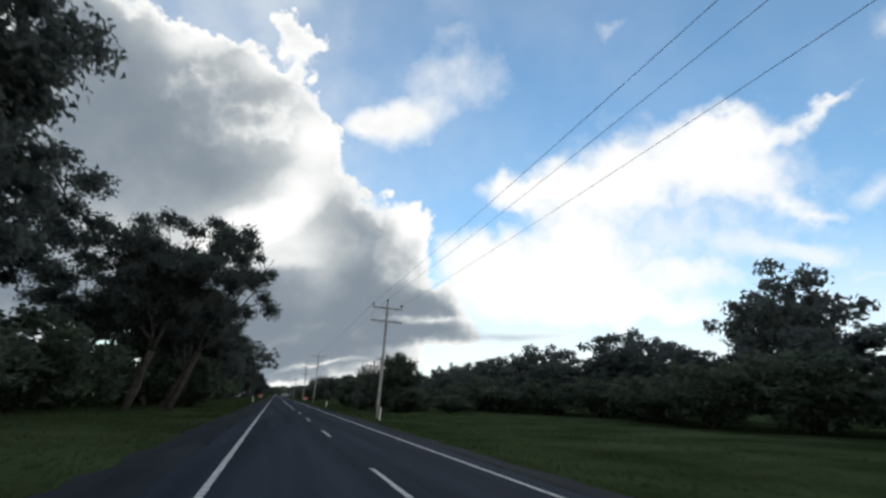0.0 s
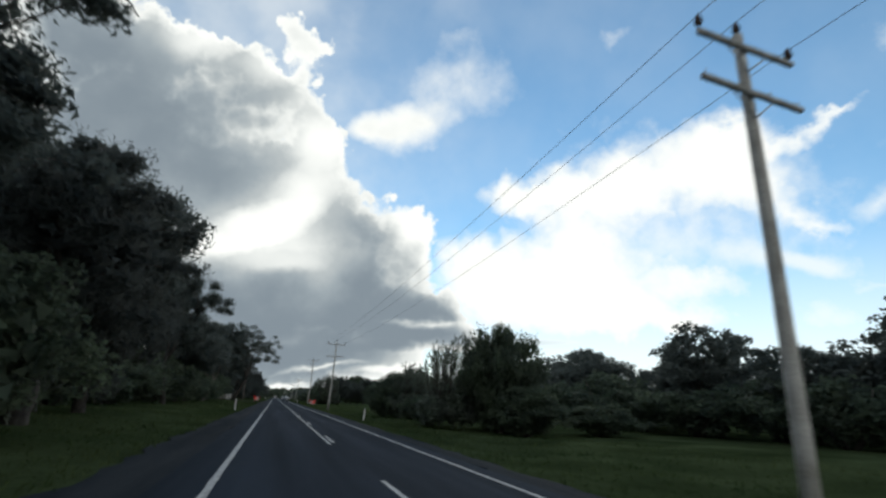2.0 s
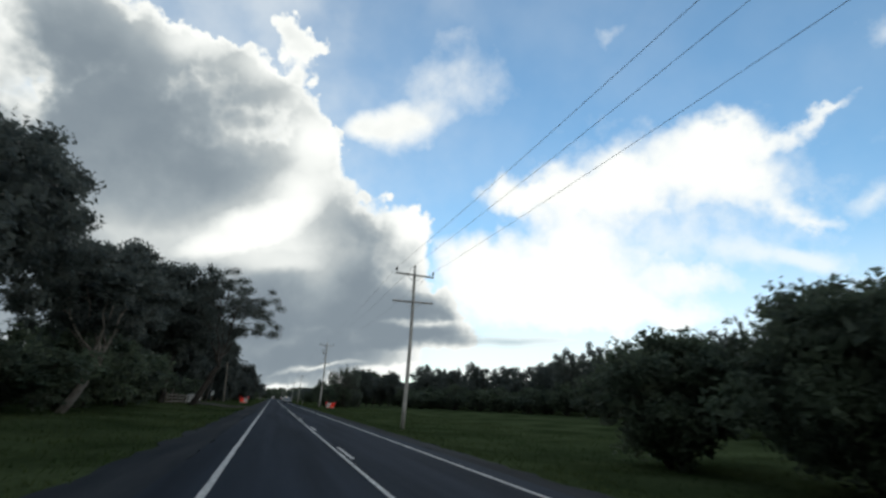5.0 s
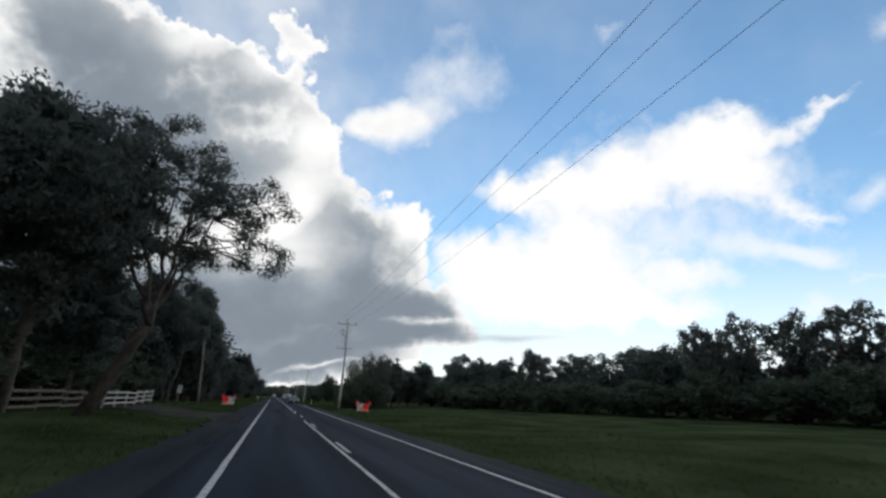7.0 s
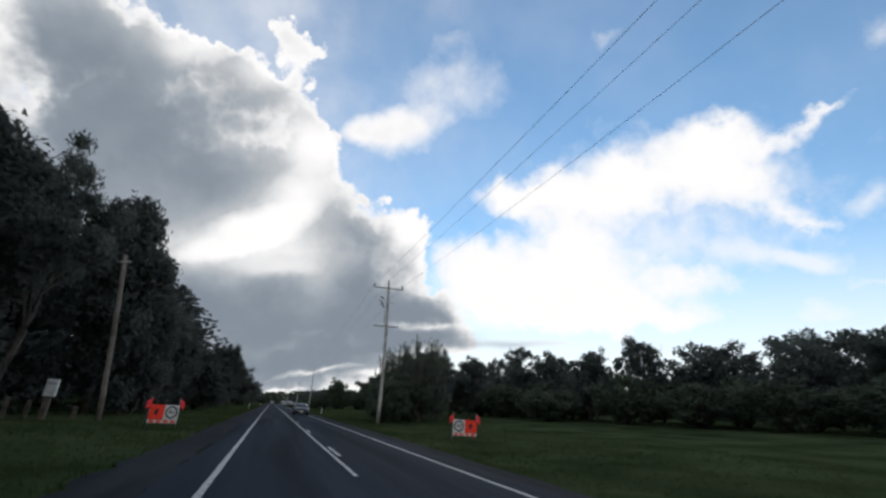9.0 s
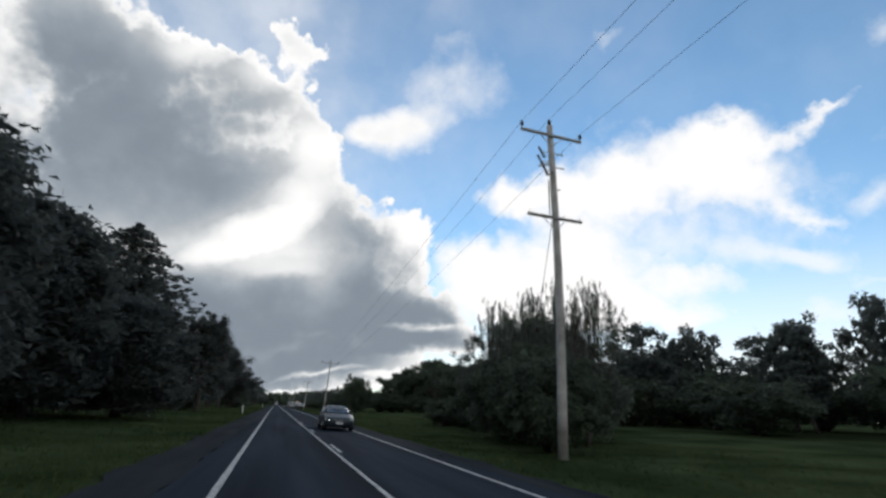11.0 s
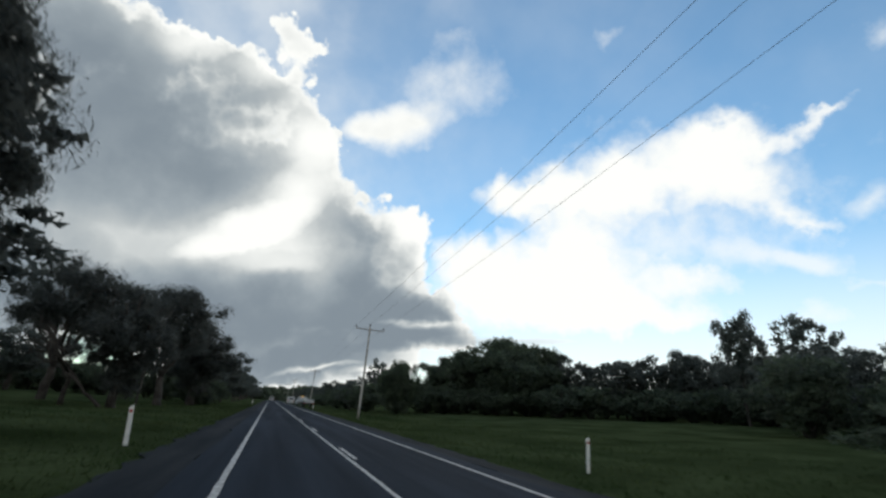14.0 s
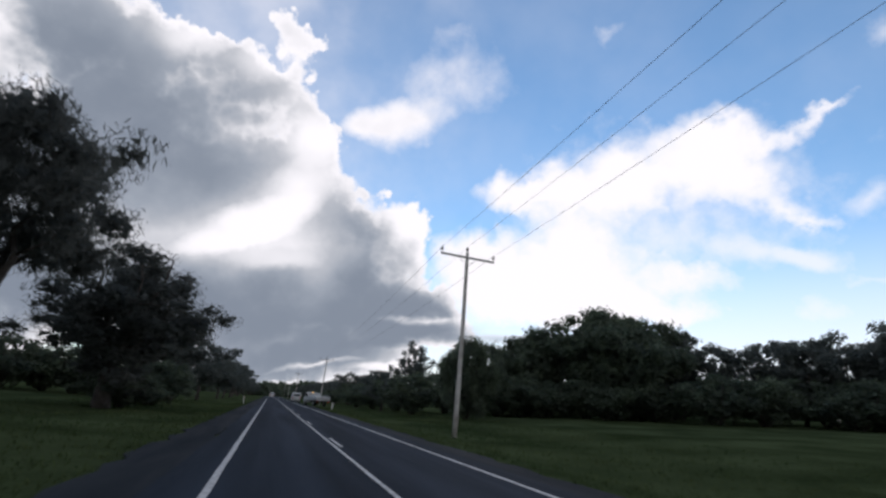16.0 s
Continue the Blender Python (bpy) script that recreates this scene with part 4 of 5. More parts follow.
for k in range(7):
    plant("far_shrub", -15.5 - rnd.uniform(0, 1), 137 + 5.0 * k, rnd.uniform(3.6, 5.0), rnd.uniform(2.8, 3.6), k % 3, label="dark undergrowth shrub behind the fence", group="undergrowth")
for k in range(10):
    plant("far_shrub", -15.5 - 2.9 * k, 314 + rnd.uniform(0, 8), rnd.uniform(4.6, 6.0), rnd.uniform(3.4, 4.4), k % 3, label="dark hedge shrub at the far side of a paddock", group="paddock hedge")
for k in range(16):
    plant("far_shrub", -28 - 3.5 * k - rnd.uniform(0, 3), 318 + rnd.uniform(0, 14), rnd.uniform(4.8, 6.2), rnd.uniform(4, 5), k % 3, label="dark hedge shrub at the far side of a paddock", group="paddock hedge")
for k in range(14):
    plant("far_tree", -30 - rnd.uniform(0, 18), 160 + 11 * k, rnd.uniform(8, 11), rnd.uniform(4, 5.5), k % 2, label="dark tree in the wood behind the roadside", group="background wood")
for k in range(16):
    plant("far_tree", -11.5 - rnd.uniform(0, 4), 424 + 26 * k, rnd.uniform(7, 10), rnd.uniform(4, 5.5), k % 2, label="distant dark tree along the road", group="distant roadside trees")

# the side with the power line: a thicket close to the road, a meadow, then more thicket
plant("shrub_round", 14.8, 69.5, 8.7, 3.3, 0)
plant("plume", 10.4, 71.5, 6.8, 2, 0)
plant("plume", 12.6, 72.2, 8, 2.3, 1)
plant("plume", 15.6, 73.5, 7.6, 2.4, 0)
plant("shrub", 10.6, 75, 2.8, 2.4, 0)
plant("plume", 12.6, 87.5, 6.2, 2.8, 1)
plant("shrub", 12, 91, 5.2, 3.4, 1)
plant("shrub_round", 13.8, 92.5, 6.2, 3.4, 0)
plant("shrub", 11.5, 97.5, 4.8, 3.2, 2)
plant("shrub", 15.5, 66.5, 3.6, 3, 1)
plant("shrub", 19.5, 76, 3.4, 3.4, 2)
plant("shrub", 22, 67, 2.6, 3.2, 0)
plant("gum", 49, 36, 18, 6.5, 0)
plant("gum", 43, 33, 14, 5, 1)
plant("gum_dense", 41, 53, 12, 5, 0)
plant("gum_dense", 47, 56, 12.5, 5, 1)
plant("gum", 40, 74, 12, 5, 1)
plant("gum_dense", 47, 78, 12.5, 5, 0)
plant("gum_dense", 36, 60, 8, 5, 1)
plant("gum_dense", 38, 92, 10, 5, 0)
plant("gum", 45, 100, 12, 5, 0)
plant("gum_dense", 34, 104, 7.5, 4.5, 1)
plant("gum", 53, 167, 12.5, 3.2, 1)
plant("gum", 57.5, 165, 13.2, 3.6, 0)
plant("gum", 62, 160, 13.5, 3.8, 1)
plant("gum_dense", 66, 155, 14, 5, 0)
plant("gum_dense", 72, 148, 14, 5.5, 1)
plant("gum_dense", 62, 140, 12.5, 5.5, 0)
plant("gum", 64, 128, 14, 5, 0)
plant("gum_dense", 43, 232, 12.5, 4.6, 0)
plant("gum", 46, 226, 11.5, 3.2, 1)
plant("gum_dense", 50, 208, 12.2, 4, 1)
plant("gum", 46, 213, 10.6, 3, 0)
plant("gum_dense", 57, 203, 11, 4.2, 0)
plant("gum_dense", 67, 195, 12.4, 5, 1)
plant("gum_dense", 61, 188, 11, 4.6, 0)
plant("bare", 51.5, 205, 15.5, 2, 0)
plant("bare", 47, 218, 12.6, 1.6, 1)
plant("gum_dense", 74, 186, 12.5, 5, 0)
plant("gum_dense", 56, 178, 10.5, 4.6, 1)
plant("shrub_round", 12.4, 206, 5.9, 4.4, 0)
plant("bare", 14.2, 203.5, 9, 2.8, 1)
plant("bare", 11.6, 201.5, 7.4, 2.2, 0)
plant("shrub", 9.6, 199.5, 4.4, 2.6, 1)
plant("plume", 11.6, 209.3, 9.2, 1.9, 0)
plant("plume", 13.2, 207.7, 9.9, 1.8, 1)
plant("plume", 15, 206.8, 10.4, 1.9, 0)
plant("plume", 16.8, 205.9, 10.2, 2, 1)
plant("shrub", 13.6, 212.5, 5.4, 2.4, 2)
plant("shrub", 15.0, 221.5, 3.8, 2.4, 0)
plant("gum_open", 17.2, 217.5, 9.8, 3.4, 0)
plant("gum_dense", 20.5, 218, 11, 3.8, 1)
plant("gum_dense", 15.4, 219, 6.4, 2.8, 0)
plant("wispy", 14.6, 229.6, 11.2, 2.7, 0, tilt=31)
plant("gum_dense", 18.3, 230.2, 7.2, 1.5, 1)
plant("shrub", 16.4, 227.6, 2.5, 2.4, 0)
plant("shrub", 20.2, 226.8, 2.8, 2.6, 1)
plant("gum_dense", 26.5, 231, 9.6, 3.2, 0)
plant("gum_dense", 31.6, 230.5, 11.4, 3.6, 1)
plant("bare_open", 14.6, 231.5, 6.6, 2, 0)
plant("shrub", 15.5, 231, 2.8, 2.4, 1)
plant("shrub", 19, 236, 2.8, 3.6, 0)
plant("gum_dense", 21.6, 233.5, 6.9, 2.8, 0)
plant("gum_dense", 25.5, 234, 8, 3.6, 1)
plant("gum_dense", 30, 236, 7.2, 4, 0)
plant("shrub_round", 17.6, 307, 9, 3.9, 0)
plant("shrub", 36, 312, 5.5, 4.5, 0)
plant("shrub", 44, 311, 5, 4.8, 1)
plant("shrub", 29, 316, 5, 4.5, 2)
plant("umbrella", 42.5, 314, 15.6, 9.5, 0)
plant("umbrella", 33.5, 322, 12.4, 7, 1)
plant("gum_dense", 51.5, 312, 12, 4, 0)
plant("gum_dense", 13.5, 330, 6, 3.4, 1)
plant("gum", 20, 338, 12, 3.4, 0)
plant("gum", 56.5, 275, 14.4, 3.4, 1)
plant("gum", 62.5, 271, 13.8, 3.8, 0)
plant("gum_dense", 65, 293, 11.5, 4.6, 1)
plant("gum_dense", 58, 300, 9.5, 4.4, 0)
plant("gum_dense", 72, 284, 10.6, 4.6, 1)
plant("gum_dense", 70, 262, 10.5, 4.6, 0)
plant("gum_dense", 60, 255, 9.5, 4.4, 1)
plant("gum_dense", 66, 246, 10, 4.6, 0)
plant("gum", 58, 243, 12, 4, 1)
plant("gum_dense", 75, 300, 11, 5, 0)
plant("gum_dense", 84, 280, 11.5, 5, 1)
for k in range(17):
    y = 112 + 9.0 * k
    x = 46 + 12 * math.sin(math.pi * min(1, (k + 1) / 9)) if k < 10 else 40 + rnd.uniform(-3, 3)
    plant("far_shrub", x + rnd.uniform(-2, 2), y, rnd.uniform(5.0, 7.5), rnd.uniform(4.2, 5.4), k % 3, label="dark scrub at the far edge of the meadow", group="meadow scrub")
    plant("far_tree", x + 9 + rnd.uniform(-2, 2), y + 4, rnd.uniform(7.5, 11.0), rnd.uniform(4.4, 5.6), k % 2, label="dark tree at the far edge of the meadow", group="meadow trees")
for k in range(12):
    plant("far_shrub", 27 + 4.6 * k + rnd.uniform(-1, 1), 318 - 4.0 * k + rnd.uniform(-2, 2), rnd.uniform(4.0, 6.0), rnd.uniform(4.0, 5.0), k % 3, label="dark scrub beyond the grassy verge", group="verge scrub")
for k in range(9):
    plant("far_shrub", 12.5 + rnd.uniform(0, 4), 318 + 12 * k, rnd.uniform(3.6, 5.6), rnd.uniform(3.6, 4.4), k % 3, label="dark scrub beyond the grassy verge", group="verge scrub")
for k in range(20):
    plant("far_tree", 15 + rnd.uniform(0, 7), 350 + 26 * k, rnd.uniform(6.0, 9.0), rnd.uniform(4, 5.5), k % 2, label="distant dark tree along the road", group="distant roadside trees")

# scrub that closes the view behind the first thicket and round the meadow
for k in range(16):
    y = 18 + 6.2 * k
    plant("far_shrub", 33 + rnd.uniform(-2, 2), y, rnd.uniform(4.2, 6.0), rnd.uniform(4.4, 5.4), k % 3, label="dark scrub behind the grassy verge", group="verge scrub")
    plant("far_tree", 42 + rnd.uniform(-3, 3), y + 3, rnd.uniform(6.5, 9.5), rnd.uniform(4.6, 5.6), k % 2, label="dark tree behind the roadside scrub", group="background trees")
for k in range(17):
    y = 112 + 7.5 * k
    x = 55 - 0.0008 * (y - 165) ** 2 + rnd.uniform(-1.5, 1.5)
    plant("far_shrub", x, y, rnd.uniform(4.5, 7.0), rnd.uniform(4.8, 5.8), (k + 1) % 3, label="dark scrub at the far edge of the meadow", group="meadow scrub")
for k in range(16):
    y = 232 + 6.0 * k
    plant("far_shrub", 50 + 10 * math.sin((y - 232) / 30) + rnd.uniform(-1.5, 1.5), y, rnd.uniform(4.5, 6.5), rnd.uniform(4.8, 5.8), k % 3, label="dark scrub at the far edge of the meadow", group="meadow scrub")
for k in range(9):
    plant("far_tree", 50 + 4.2 * k + rnd.uniform(-1, 1), 313 - 4.5 * k, rnd.uniform(9.0, 11.5), rnd.uniform(4.2, 5.2), k % 2, label="dark tree beyond the grassy verge", group="background trees")
for k in range(12):
    plant("far_shrub", 22 + 5.2 * k, 326 + rnd.uniform(-3, 5), rnd.uniform(4.5, 6.5), rnd.uniform(4.6, 5.4), k % 3, label="dark scrub beyond the grassy verge", group="verge scrub")


def far_woods(seed, y, span, gap, h, n=900):
    """A far line of woodland with an uneven top."""
    rng = np.random.default_rng(seed)
    x = rng.uniform(-span, span, n)
    x = x[np.abs(x) > gap]
    z = np.array([rise(a, y) for a in x])
    c = np.stack([x, y + rng.uniform(-30, 30, len(x)), z + h * rng.random(len(x)) * (0.7 + 0.3 * np.sin(x * 0.03))], 1)
    return quads_mesh("woods", leaves(rng, c, rng.uniform(3, 5.5, len(x)), 30, 2.6, 1.4, 0.8), M_BUSH, 3)


def side_woods(seed, x, y0, y1, h):
    """A dark belt of woodland far off along one side."""
    rng = np.random.default_rng(seed)
    n = 420
    y = rng.uniform(y0, y1, n)
    xx = x + rng.uniform(-6, 6, n)
    z = np.array([rise(a, b) for a, b in zip(xx, y)])
    c = np.stack([xx, y, z + h * rng.random(n) * (0.75 + 0.25 * np.sin(y * 0.11))], 1)
    return quads_mesh("woods", leaves(rng, c, rng.uniform(2.2, 3.8, n), 40, 1.5, 1.4, 0.8), M_BUSH, 3)


tagged(new("woods", side_woods(3, 88, -10, 380, 7.0)), "dark belt of woodland behind the meadow", "woodland", kind="stuff")
tagged(new("woods", side_woods(4, -66, -10, 400, 4.5)), "dark belt of woodland behind the paddock", "woodland", kind="stuff")
tagged(new("woods", far_woods(1, 960, 900, 0, 11)), "far dark line of woodland on the horizon", "woodland", kind="stuff")
tagged(new("woods", far_woods(5, 800, 90, 0, 14, 320)), "dark wood closing the far end of the road", "woodland", kind="stuff")
tagged(new("woods", far_woods(2, 620, 700, 5, 10)), "far dark line of woodland on the horizon", "woodland", kind="stuff")


# ---------------------------------------------------------------- power line
def insulator_mesh():
    bm = bmesh.new()
    for z, r, hgt in ((0.02, 0.018, 0.16), (0.14, 0.065, 0.05), (0.20, 0.085, 0.06), (0.27, 0.075, 0.05), (0.33, 0.05, 0.06)):
        bmesh.ops.create_cone(bm, cap_ends=True, segments=10, radius1=r, radius2=r * 0.8, depth=hgt, matrix=Matrix.Translation((0, 0, z)))
    return bm_mesh("insulator", bm, M_PORCELAIN, True)


INSULATOR = insulator_mesh()
STUB = rod_mesh("pin", 0.014, 0.012, 0.14, M_STEEL, 6)
WIRE_ENDS = []


def power_pole(x, y, top, arms, lean=(0.0, 0.0), bend=0.06, thick=1.0, pins_low=True, tall_pins=True, label="weathered grey timber power pole with crossarms"):
    """A timber pole; arms: height, half length, tilt, whether it carries the wires."""
    pole = empty("power_pole", pose(x, y, rise(x, y), lean[1], lean[0], 0), label, "power pole", "power poles")
    base = rise(x, y)
    part("post", rod_mesh("post", 0.145 * thick, 0.10 * thick, top - base, M_POLE, 12, bend, 8), pole)
    m = pose(x, y, base, lean[1], lean[0], 0)
    ends = []
    for z, half, tilt, wires in arms:
        zz = z - base
        arm = part("crossarm", box_mesh("crossarm", half * 2, 0.10, 0.12, M_ARM, 0.012), pole, m=pose(0, -0.16, zz, 0, tilt, 0))
        for s in (-1, 1):
            L = 0.75
            part("brace", rod_mesh("brace", 0.018, 0.018, L, M_STEEL, 5), pole, m=pose(0, -0.13, zz - 0.55, 0, s * 47, 0))
        if wires:
            for s in (-1, 1):
                part("insulator", INSULATOR, arm, m=pose(s * (half - 0.06), 0, 0.06))
                ends.append(m @ Vector((s * (half - 0.06), -0.16, zz + 0.40)))
        elif pins_low:
            for s in (-0.93, 0.35, 0.93):
                part("pin", STUB, arm, m=pose(s * half, 0, 0.05))
    if tall_pins:
        part("insulator", INSULATOR, pole, m=pose(0, 0, top - base - 0.02))
    ends.insert(1, m @ Vector((0, 0, top - base + 0.36)))
    WIRE_ENDS.append(ends)
    return pole


power_pole(5.6, -38, 9.6, ((9.1, 1.35, 0, True), (7.9, 1.4, 0, False)))
power_pole(6.1, 40.1, 9.5, ((9.02, 1.32, -1, True), (7.88, 1.35, 0, False)), bend=0.05)
power_pole(6.3, 115.15, 10.75, ((10.3, 1.42, 0, True), (8.33, 1.46, -2, False)), lean=(-0.6, 0), bend=0.08)
p3 = power_pole(8.12, 196.2, 14.0, ((13.4, 1.55, 0, True), (9.38, 1.3, 0, False)), lean=(-1.1, 0), bend=0.14, thick=1.3, label="tall timber power pole carrying fuse switches and crossarms")
power_pole(7.5, 283.8, 10.2, ((9.85, 1.72, 0, True),), lean=(1.0, 0), bend=0.04, label="leaning timber power pole with one crossarm")
power_pole(8.0, 366, 9.6, ((9.2, 1.4, 0, True),), lean=(1.8, 0))
power_pole(6.6, 446, 9.6, ((9.2, 1.4, 0, True),), lean=(-0.5, 0))
power_pole(6.8, 528, 9.6, ((9.2, 1.4, 0, True),))
power_pole(6.8, 610, 9.6, ((9.2, 1.4, 0, True),))
# drop-out fuse switches, leads and the stay of the tall pole
for dx, dz, ang in ((-0.42, 12.2, 62), (-0.50, 11.75, 58), (-0.30, 11.35, 55)):
    sw = part("fuse_switch", rod_mesh("fuse_switch", 0.06, 0.045, 0.62, M_PORCELAIN, 8), p3, "dark porcelain fuse switch", pose(dx, -0.2, dz, 30, -ang, 0))
    part("bracket", box_mesh("bracket", 0.6, 0.05, 0.05, M_STEEL, 0.006), sw, m=pose(0.2, 0, 0.1, 0, 40, 0))
part("switch_arm", box_mesh("switch_arm", 1.1, 0.08, 0.09, M_STEEL, 0.008), p3, m=pose(-0.35, -0.12, 11.9, 0, -28, 25))
for z, s in ((12.7, 0.7), (12.0, 0.75), (10.9, 0.5)):
    part("bracket", box_mesh("bracket", s, 0.05, 0.05, M_STEEL, 0.006), p3, m=pose(s / 2, 0.1, z))
part("pipe", rod_mesh("pipe", 0.03, 0.03, 1.6, M_BLACK, 6), p3, m=pose(-0.18, -0.05, 9.6))
stay_from, stay_to = Vector((0.0, 0.1, 9.3)), Vector((2.6, 8.2, 0.1))
sv, sf = tube([stay_from, stay_to], [0.014, 0.014], 5)
part("stay_wire", mesh_of("stay_wire", sv, sf, M_WIRE), p3, "thin steel stay wire")
part("stay_insulator", rod_mesh("stay_insulator", 0.07, 0.07, 0.3, M_PORCELAIN, 8), p3, m=Matrix.Translation(stay_from.lerp(stay_to, 0.42)) @ (stay_to - stay_from).to_track_quat("Z", "Y").to_matrix().to_4x4())


def wire(name, a, b, sag, r=0.011, label="thin sagging aluminium power line"):
    pts = [tuple(a.lerp(b, k / 20) - Vector((0, 0, sag * 4 * (k / 20) * (1 - k / 20)))) for k in range(21)]
    v, f = tube(pts, [r] * 21, 5)
    return tagged(new(name, mesh_of(name, v, f, M_WIRE, True)), label, "power line", "power lines")


for one, two in zip(WIRE_ENDS, WIRE_ENDS[1:]):
    for a, b in zip(one, two):
        wire("power_line", a, b, 0.75, 0.0085)
side_pole = empty("timber_pole", pose(-9.95, 177.5, rise(-9.95, 177.5), 0, -6.0, 0), "leaning bare timber pole beside the road", "pole")
part("post", rod_mesh("post", 0.14, 0.10, 8.6, M_POLE_DARK, 12, 0.05, 6), side_pole)
part("crossarm", box_mesh("crossarm", 0.7, 0.08, 0.09, M_ARM, 0.01), side_pole, m=pose(0, -0.12, 8.2))
part("insulator", INSULATOR, side_pole, m=pose(0, 0, 8.58))


# ---------------------------------------------------------------- guide posts, signs, fence
def guide_post():
    ob = empty("guide_post", Matrix.Identity(4), "white plastic guide post with a reflector on the verge", "guide post", "guide posts")
    bm = bmesh.new()
    bmesh.ops.create_cube(bm, size=1.0)
    bmesh.ops.scale(bm, vec=(0.105, 0.035, 1.12), verts=bm.verts)
    bmesh.ops.translate(bm, vec=(0, 0, 0.46), verts=bm.verts)
    for v in bm.verts:
        if v.co.z > 0.9 and v.co.x < 0:
            v.co.z -= 0.05
    bmesh.ops.bevel(bm, geom=bm.edges[:], offset=0.01, segments=2, affect="EDGES")
    part("blade", bm_mesh("blade", bm, M_POST), ob)
    bm = bmesh.new()
    bmesh.ops.create_cone(bm, cap_ends=True, segments=12, radius1=0.038, radius2=0.034, depth=0.016, matrix=pose(0, -0.025, 0.86, 90, 0, 0))
    part("reflector", bm_mesh("reflector", bm, M_RED_REFLECT), ob, "round red reflector")
    return ob


POSTS = ((5.95, 38.2), (-5.05, 80.3), (5.75, 78.5), (-5.45, 242.2), (6.9, 240.2), (-5.3, 330.0), (5.6, 323.0))
first = guide_post()
for k, (x, y) in enumerate(POSTS):
    m = pose(x, y, rise(x, y) - 0.03, 0, (1.5, -5, 2.5, -4.5, 1.0, -1, 2)[k], 0)
    if k == 0:
        first.matrix_basis = m
    else:
        copy_thing(first, m)


def text_mesh(body, size, mat, depth=0.004):
    c = bpy.data.curves.new("digits", "FONT")
    c.body, c.size, c.extrude, c.align_x, c.align_y = body, size, depth, "CENTER", "CENTER"
    ob = bpy.data.objects.new("digits", c)
    me = bpy.data.meshes.new_from_object(ob)
    bpy.data.objects.remove(ob)
    bpy.data.curves.remove(c)
    me.materials.append(mat)
    return me


def road_sign(x, y, turn, disc_side):
    """A roadwork sign on a low folding frame: a red half, a speed disc, two flags."""
    ob = empty("roadwork_sign", pose(x, y, rise(x, y) - 0.02, 0, 0, turn), "red and white roadwork speed sign with two flags on the grass", "road sign", "roadwork signs")
    W, H, Z = 1.30, 0.64, 0.42
    part("red_panel", box_mesh("red_panel", W / 2, 0.025, H, M_SIGN_RED, 0.006), ob, "fluorescent red panel", pose(-disc_side * W / 4, 0, Z + H / 2))
    white = part("speed_panel", box_mesh("speed_panel", W / 2, 0.025, H, M_SIGN_WHITE, 0.006), ob, "white panel with the number 40 in a ring", pose(disc_side * W / 4, 0, Z + H / 2))
    ring = bmesh.new()
    n, inner, outer = 36, 0.205, 0.275
    vs = [[ring.verts.new((math.cos(2 * math.pi * k / n) * r, yy, math.sin(2 * math.pi * k / n) * r)) for k in range(n)] for r, yy in ((outer, -0.019), (inner, -0.019), (outer, -0.012), (inner, -0.012))]
    for k in range(n):
        j = (k + 1) % n
        ring.faces.new((vs[0][k], vs[0][j], vs[1][j], vs[1][k]))
        ring.faces.new((vs[0][j], vs[0][k], vs[2][k], vs[2][j]))
        ring.faces.new((vs[1][k], vs[1][j], vs[3][j], vs[3][k]))
    part("ring", bm_mesh("ring", ring, M_SIGN_BLACK), white)
    part("digits", text_mesh("40", 0.29, M_SIGN_BLACK), white, "black number 40", pose(0, -0.018, 0, 90, 0, 0))
    part("symbol", box_mesh("symbol", 0.14, 0.008, 0.26, M_SIGN_BLACK, 0.004), ob, m=pose(-disc_side * W / 4 - 0.02, -0.018, Z + H / 2, 0, 14, 0))
    part("foot_board", box_mesh("foot_board", W, 0.02, 0.14, M_SIGN_WHITE, 0.004), ob, "pale striped foot board", pose(0, 0.006, Z - 0.09))
    for k in range(4):
        part("stripe", box_mesh("stripe", 0.2, 0.006, 0.10, M_SIGN_RED, 0.002), ob, m=pose(-0.47 + 0.31 * k, -0.010, Z - 0.09))
    for s in (-1, 1):
        part("leg", rod_mesh("leg", 0.018, 0.018, 1.45, M_STEEL, 6), ob, m=pose(s * (W / 2 - 0.02), 0.03, -0.05))
        part("stand", rod_mesh("stand", 0.018, 0.018, 1.15, M_STEEL, 6), ob, m=pose(s * (W / 2 - 0.02), 0.55, -0.05, 28, 0, 0))
        cols, rows = 5, 4
        vv = [(s * 0.05 * i + 0.02 * math.sin(i), -0.03 - 0.03 * math.sin(i * 1.3 + j), 0.36 * j / rows - 0.045 * i) for j in range(rows + 1) for i in range(cols)]
        ff = [(j * cols + i, j * cols + i + 1, (j + 1) * cols + i + 1, (j + 1) * cols + i) for j in range(rows) for i in range(cols - 1)]
        flag = part("flag", mesh_of("flag", vv, ff, M_FLAG, True), ob, "limp pink-red flag", pose(s * (W / 2 - 0.02), 0.0, Z + H - 0.06))
        sol = flag.modifiers.new("thick", "SOLIDIFY")
        sol.thickness = 0.006
    return ob


road_sign(-6.55, 174.3, 32, 1)
road_sign(7.95, 173.0, -6, -1)


def board_sign(x, y):
    ob = empty("letterbox", pose(x, y, rise(x, y), 0, 1.5, 8), "pale sheet metal letterbox on a timber post", "letterbox")
    part("box", box_mesh("box", 0.46, 0.34, 0.80, M_BOX, 0.03), ob, m=pose(0, 0, 1.42))
    part("flap", box_mesh("flap", 0.36, 0.02, 0.10, M_STEEL, 0.006), ob, m=pose(0, -0.22, 1.62))
    part("post", box_mesh("post", 0.26, 0.24, 1.05, M_FENCE_DARK, 0.02, True), ob, m=pose(-0.02, 0, -0.05))
    return ob


